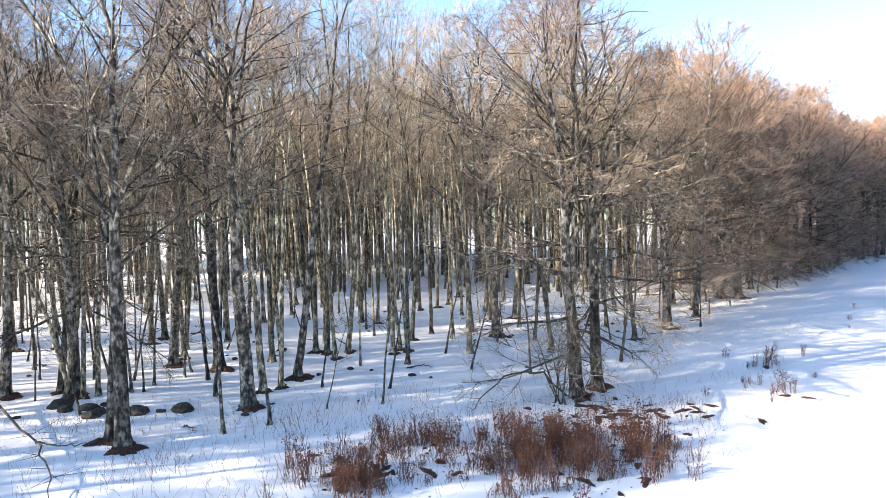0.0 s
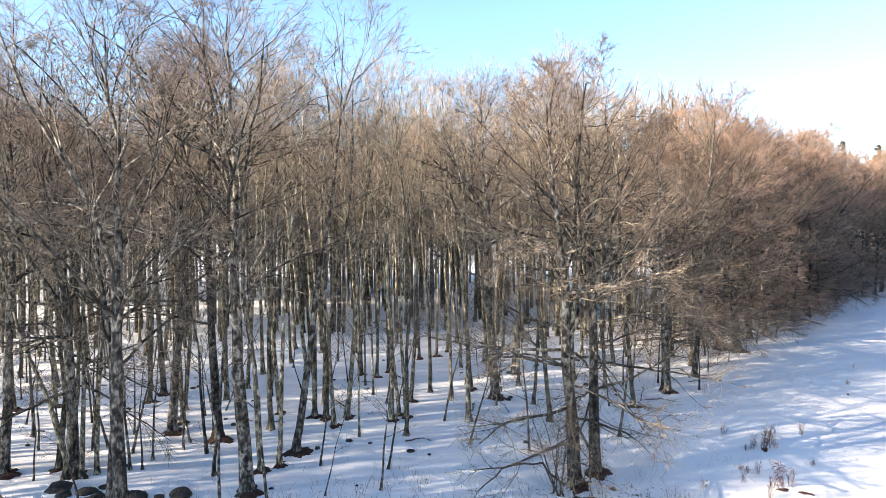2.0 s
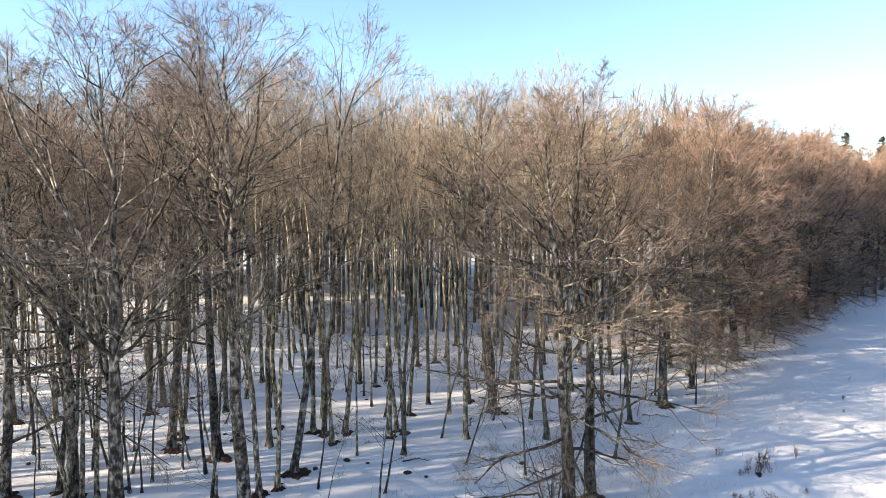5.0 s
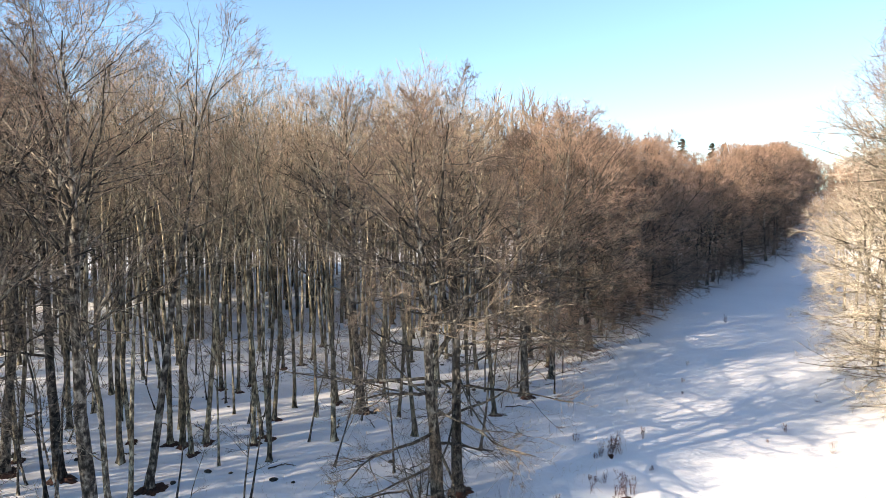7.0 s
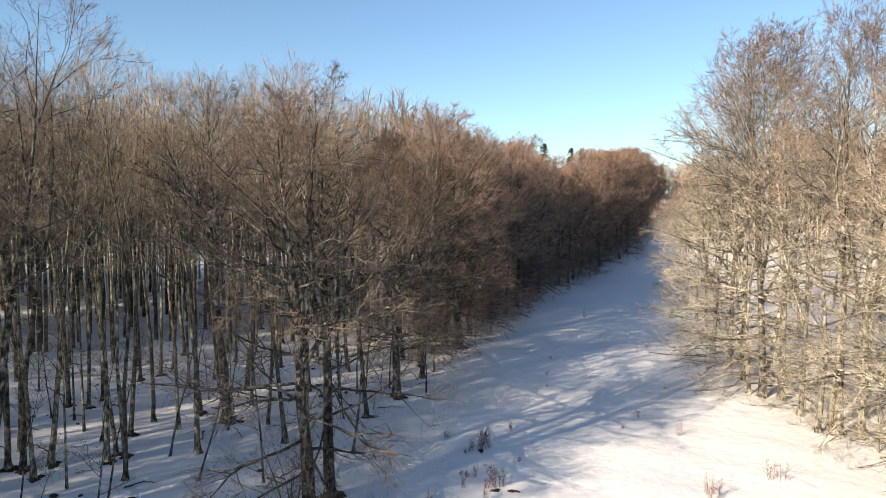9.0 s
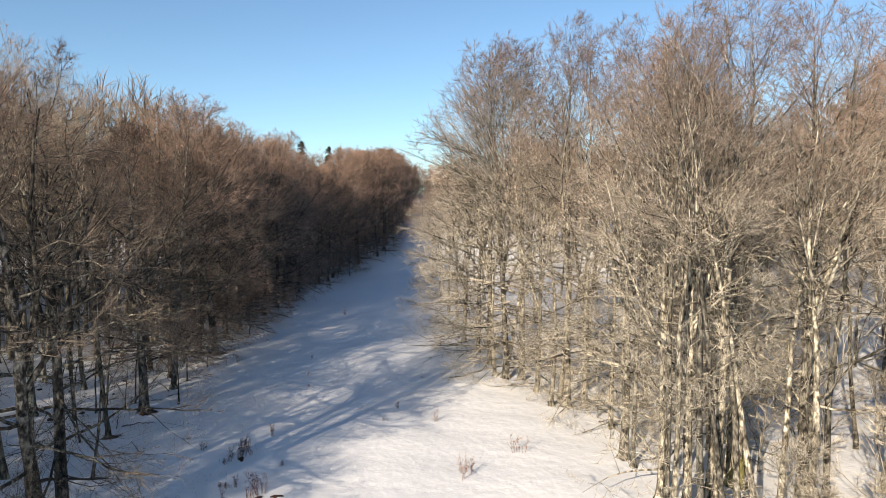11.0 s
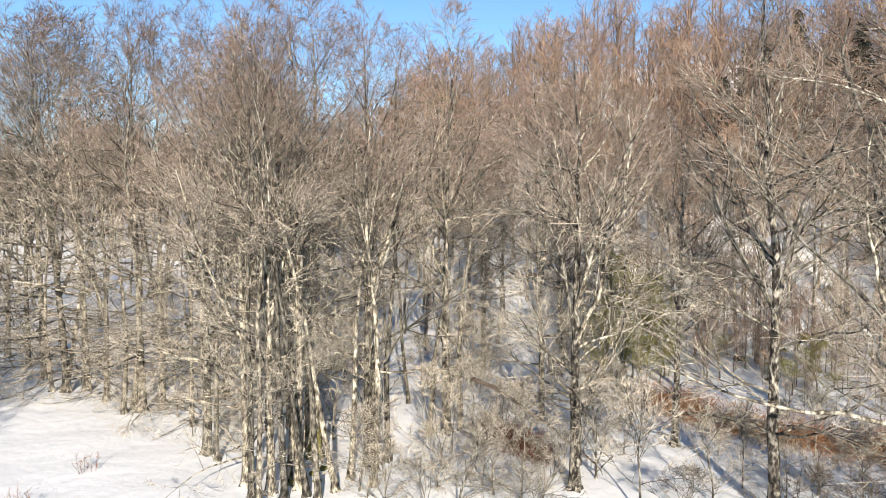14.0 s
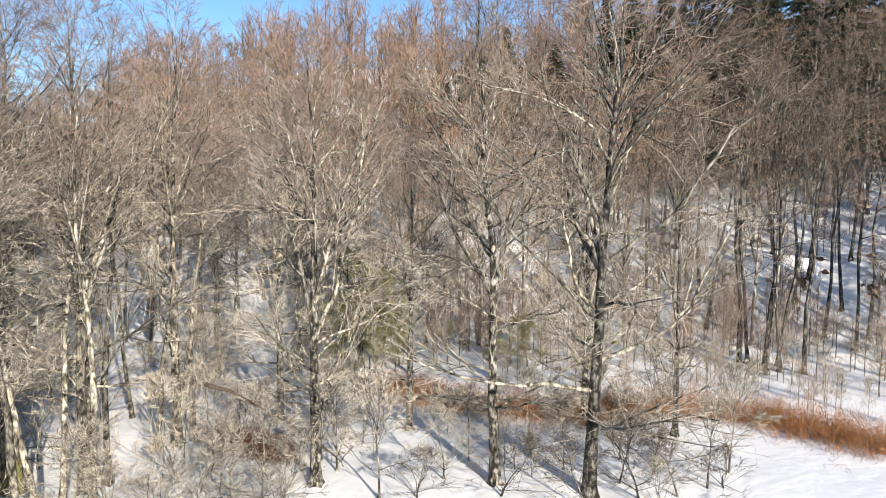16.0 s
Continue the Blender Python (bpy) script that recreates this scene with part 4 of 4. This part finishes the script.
# ---- leaf litter, stones, fallen wood ----
def litter(x, y, size, seed, long=1.0, heap=0.0):
    """A ragged, slightly domed patch of dead leaves where the snow has melted."""
    r = np.random.default_rng(seed)
    k = 40
    a = np.arange(k) * 2 * np.pi / k
    edge = 1 + sum(0.34 / q ** 0.6 * np.sin(a * q + r.uniform(0, 6.28)) for q in (2, 3, 5, 8, 13, 17))
    rings = [0.0, 0.4, 0.75, 1.0]
    v = []
    for i, q in enumerate(rings[1:]):
        ex, ey = np.cos(a) * edge * q * size * long, np.sin(a) * edge * q * size
        px, py = x + ex * math.cos(seed) - ey * math.sin(seed), y + ex * math.sin(seed) + ey * math.cos(seed)
        v.append(np.column_stack([px, py, ground_z(px, py) + (0.03 + heap, 0.022 + 0.5 * heap, -0.012)[i] + r.normal(0, 0.006 + 0.12 * heap, k)]))
    v = np.concatenate([[[x, y, float(ground_z(x, y)) + 0.035]], *v])
    f = [[0, 1 + i, 1 + (i + 1) % k] for i in range(k)]
    for g in range(2):
        f += [[1 + g * k + i, 1 + (g + 1) * k + i, 1 + (g + 1) * k + (i + 1) % k, 1 + g * k + (i + 1) % k] for i in range(k)]
    ob = new("leaf_litter", mesh_of("leaf_litter", v, f, LITTER))
    tagged(ob, "thawed patch of dark brown leaf litter in the snow", "leaf litter", "litter patches", "stuff")


for i, (x, y, *_) in enumerate(EDGE):
    litter(x + 0.1, y - 0.05, 0.52, i, 1.1, 0.13)
for i, (x, y, radius) in enumerate(STEMS):
    litter(x + 0.05, y, 0.14 + 1.2 * radius, 40 + i, 1.1, 0.08)
thaw = np.random.default_rng(21)
for i in range(170):
    bearing, d = thaw.uniform(70, 136), thaw.uniform(60, 92)
    litter(d * math.sin(radians(bearing)), d * math.cos(radians(bearing)), thaw.uniform(0.12, 0.42), 1000 + i, thaw.uniform(0.8, 2.0))
for i in range(760):
    x, y = thaw.uniform(-4.5, 9.5), thaw.uniform(16, 26)
    near_foot = math.exp(-((x - 6.2) / 2.2) ** 2 - ((y - 23.8) / 1.5) ** 2)
    if thaw.random() < 0.6 * patch_strength(x, y) + 0.9 * near_foot:
        litter(x, y, thaw.uniform(0.03, 0.17), 500 + i, thaw.uniform(1.0, 2.6))
for i, (x, y) in enumerate([(10.6, 22.6), (13.5, 25.1), (12.8, 25.4), (14.0, 29.4), (9.6, 24.4), (9.0, 23.2)]):
    litter(x, y, 0.13, 190 + i, 2.2)


def leaf_scraps():
    """Loose dead leaves on the snow round the thicket and the foot of the tree behind it."""
    r = np.random.default_rng(61)
    x, y = r.uniform(-5, 10, 16000), r.uniform(16, 27, 16000)
    keep = np.array([r.random() < 0.35 * patch_strength(a, b) + 0.9 * math.exp(-((a - 6.0) / 1.9) ** 2 - ((b - 24.0) / 1.6) ** 2) for a, b in zip(x, y)])
    x, y = x[keep], y[keep]
    v, f = leaves(r, np.column_stack([x, y, np.zeros(len(x))]), 0.11)
    v[:, 2] = v[:, 2] * 0.3 + np.repeat(ground_z(x, y), 4) + 0.03
    tagged(new("fallen_leaves", mesh_of("fallen_leaves", v, f, LITTER, False)), "loose dead brown leaves lying on the snow", "leaf litter", kind="stuff")


leaf_scraps()


def stone_mesh(seed):
    bm = bmesh.new()
    bmesh.ops.create_icosphere(bm, subdivisions=2, radius=1.0)
    for v in bm.verts:
        v.co *= 1 + 0.32 * noise.noise(v.co * 1.3 + Vector((seed * 7.1, 0, 0))) + 0.12 * noise.noise(v.co * 3.1 + Vector((0, seed * 3.3, 0)))
        v.co.z *= 0.62
    me = bpy.data.meshes.new("stone")
    bm.to_mesh(me)
    bm.free()
    return me


STONES, MOSSY = [], []
for i in range(4):
    for mat, store in ((STONE, STONES), (MOSS, MOSSY)):
        me = stone_mesh(i)
        me.materials.append(mat)
        store.append(me)


def stone(kinds, i, x, y, size, label, group):
    ob = new("stone", kinds[i % 4])
    ob.matrix_basis = pose(x, y, float(ground_z(x, y)) + 0.12 * size, 0, 0, i * 67) @ Matrix.Diagonal((size * 1.2, size, size * 0.95, 1))
    tagged(ob, label, "stone", group)


for i in range(16):
    stone(STONES, i, -12.9 + rng.normal(0, 1.1), 25.3 + rng.normal(0, 0.5), rng.uniform(0.12, 0.42), "dark stone half buried in snow", "stones by the trees")
for i in range(70):
    x, y = rng.uniform(-20, 14), rng.uniform(23, 48)
    if side_of(LEFT_EDGE, x, y) > -1:
        stone(STONES, i, x, y, rng.uniform(0.06, 0.17), "small dark stone in forest snow", "forest stones")
for i, (x, y) in enumerate([(26.9, 12.1), (26.3, 11.7), (27.4, 11.9), (25.9, 12.6)]):
    stone(MOSSY, i, x, y, 0.2, "stone with yellow-green moss in snow", "mossy stones")
for i in range(34):
    bearing, d = rng.uniform(84, 122), rng.uniform(44, 64)
    stone(MOSSY if i % 2 else STONES, i, d * math.sin(radians(bearing)), d * math.cos(radians(bearing)), rng.uniform(0.2, 0.5),
          "mossy boulder on the snowy slope" if i % 2 else "grey boulder on the snowy slope", "slope boulders")


def fallen(points, radius, seed, label, lift=0.05):
    """A bent branch with a few side twigs, lying along ground points (x, y, height over the snow)."""
    r = np.random.default_rng(seed)
    p = np.array([[x, y, float(ground_z(x, y)) + h + lift] for x, y, h in points])
    t = np.linspace(0, len(p) - 1, 14)
    line = np.column_stack([np.interp(t, np.arange(len(p)), p[:, i]) for i in range(3)]) + r.normal(0, radius * 0.7, (14, 3))
    rad = radius * np.linspace(1, 0.25, 14)[None]
    length = np.array([np.linalg.norm(np.diff(p, axis=0), axis=1).sum()])
    b, w, l, _, _ = offshoots(r, line[None], rad, length, 12, 0.25, 45, 0.28, 0.5)
    w[:, 2] = np.abs(w[:, 2]) * 0.6
    ob = new("fallen_branch", mesh_of("fallen_branch", *tubes(line[None], rad, 7), BRANCH_DARK))
    part("spray", mesh_of("spray", *spikes(b, b + w * l[:, None], np.full(len(b), radius * 0.25)), BRANCH_DARK), ob, kind="stuff")
    tagged(ob, label, "branch", "fallen branches")


fallen([(-16.5, 24.6, 0.5), (-14.2, 22.2, 0.35), (-12.7, 21.0, 0.2), (-11.2, 18.8, 0.3), (-10.2, 17.2, 0.1)], 0.05, 1, "crooked dark dead branch lying on the snow")
fallen([(-12.9, 21.1, 0.2), (-11.8, 20.7, 0.2), (-10.8, 20.8, 0.3)], 0.035, 2, "short dead branch lying on the snow")
fallen([(-1.8, 30.9, 0), (-1.2, 31.0, 0.08), (-0.5, 31.0, 0)], 0.04, 3, "short dead branch lying on the snow")
fallen([(4.6, 25.7, 0.1), (3.6, 25.2, 1.2), (2.3, 24.8, 1.3), (1.3, 24.5, 0.6), (0.9, 24.4, 0.0)], 0.05, 4, "arching beech shoot bent down to the snow", 0.0)
fallen([(31.2, 6.0, 3.4), (30.6, 4.2, 2.9), (30.0, 2.4, 2.0), (29.4, 0.6, 0.9), (29.2, -0.2, 0.1)], 0.09, 5, "broken pale limb leaning down to the snow", 0.0)
twiggy = np.random.default_rng(31)
for i in range(34):
    x, y, a = twiggy.uniform(-20, 16), twiggy.uniform(23, 44), twiggy.uniform(0, 6.28)
    if side_of(LEFT_EDGE, x, y) > -2:
        reach = twiggy.uniform(0.7, 1.9)
        dx, dy = reach * math.cos(a), reach * math.sin(a)
        fallen([(x, y, 0.0), (x + dx * 0.5, y + dy * 0.5, twiggy.uniform(0.05, 0.3)), (x + dx, y + dy, twiggy.uniform(0.0, 0.4))],
               twiggy.uniform(0.02, 0.04), 20 + i, "dark dead branch lying on forest snow", 0.02)
for i in range(12):
    a = rng.uniform(0, 6.28)
    x, y = 4.5 + 0.4 * math.cos(a), 25.3 + 0.3 * math.sin(a)
    plant("pole", 33, x, y, rng.uniform(2.6, 6.0), 0.035, rng.uniform(0, 360), rng.normal(0, 11, 2), LEFT_MATS,
          "thin beech shoot rising from the foot of a tree", "basal shoots", "beech_shoot")
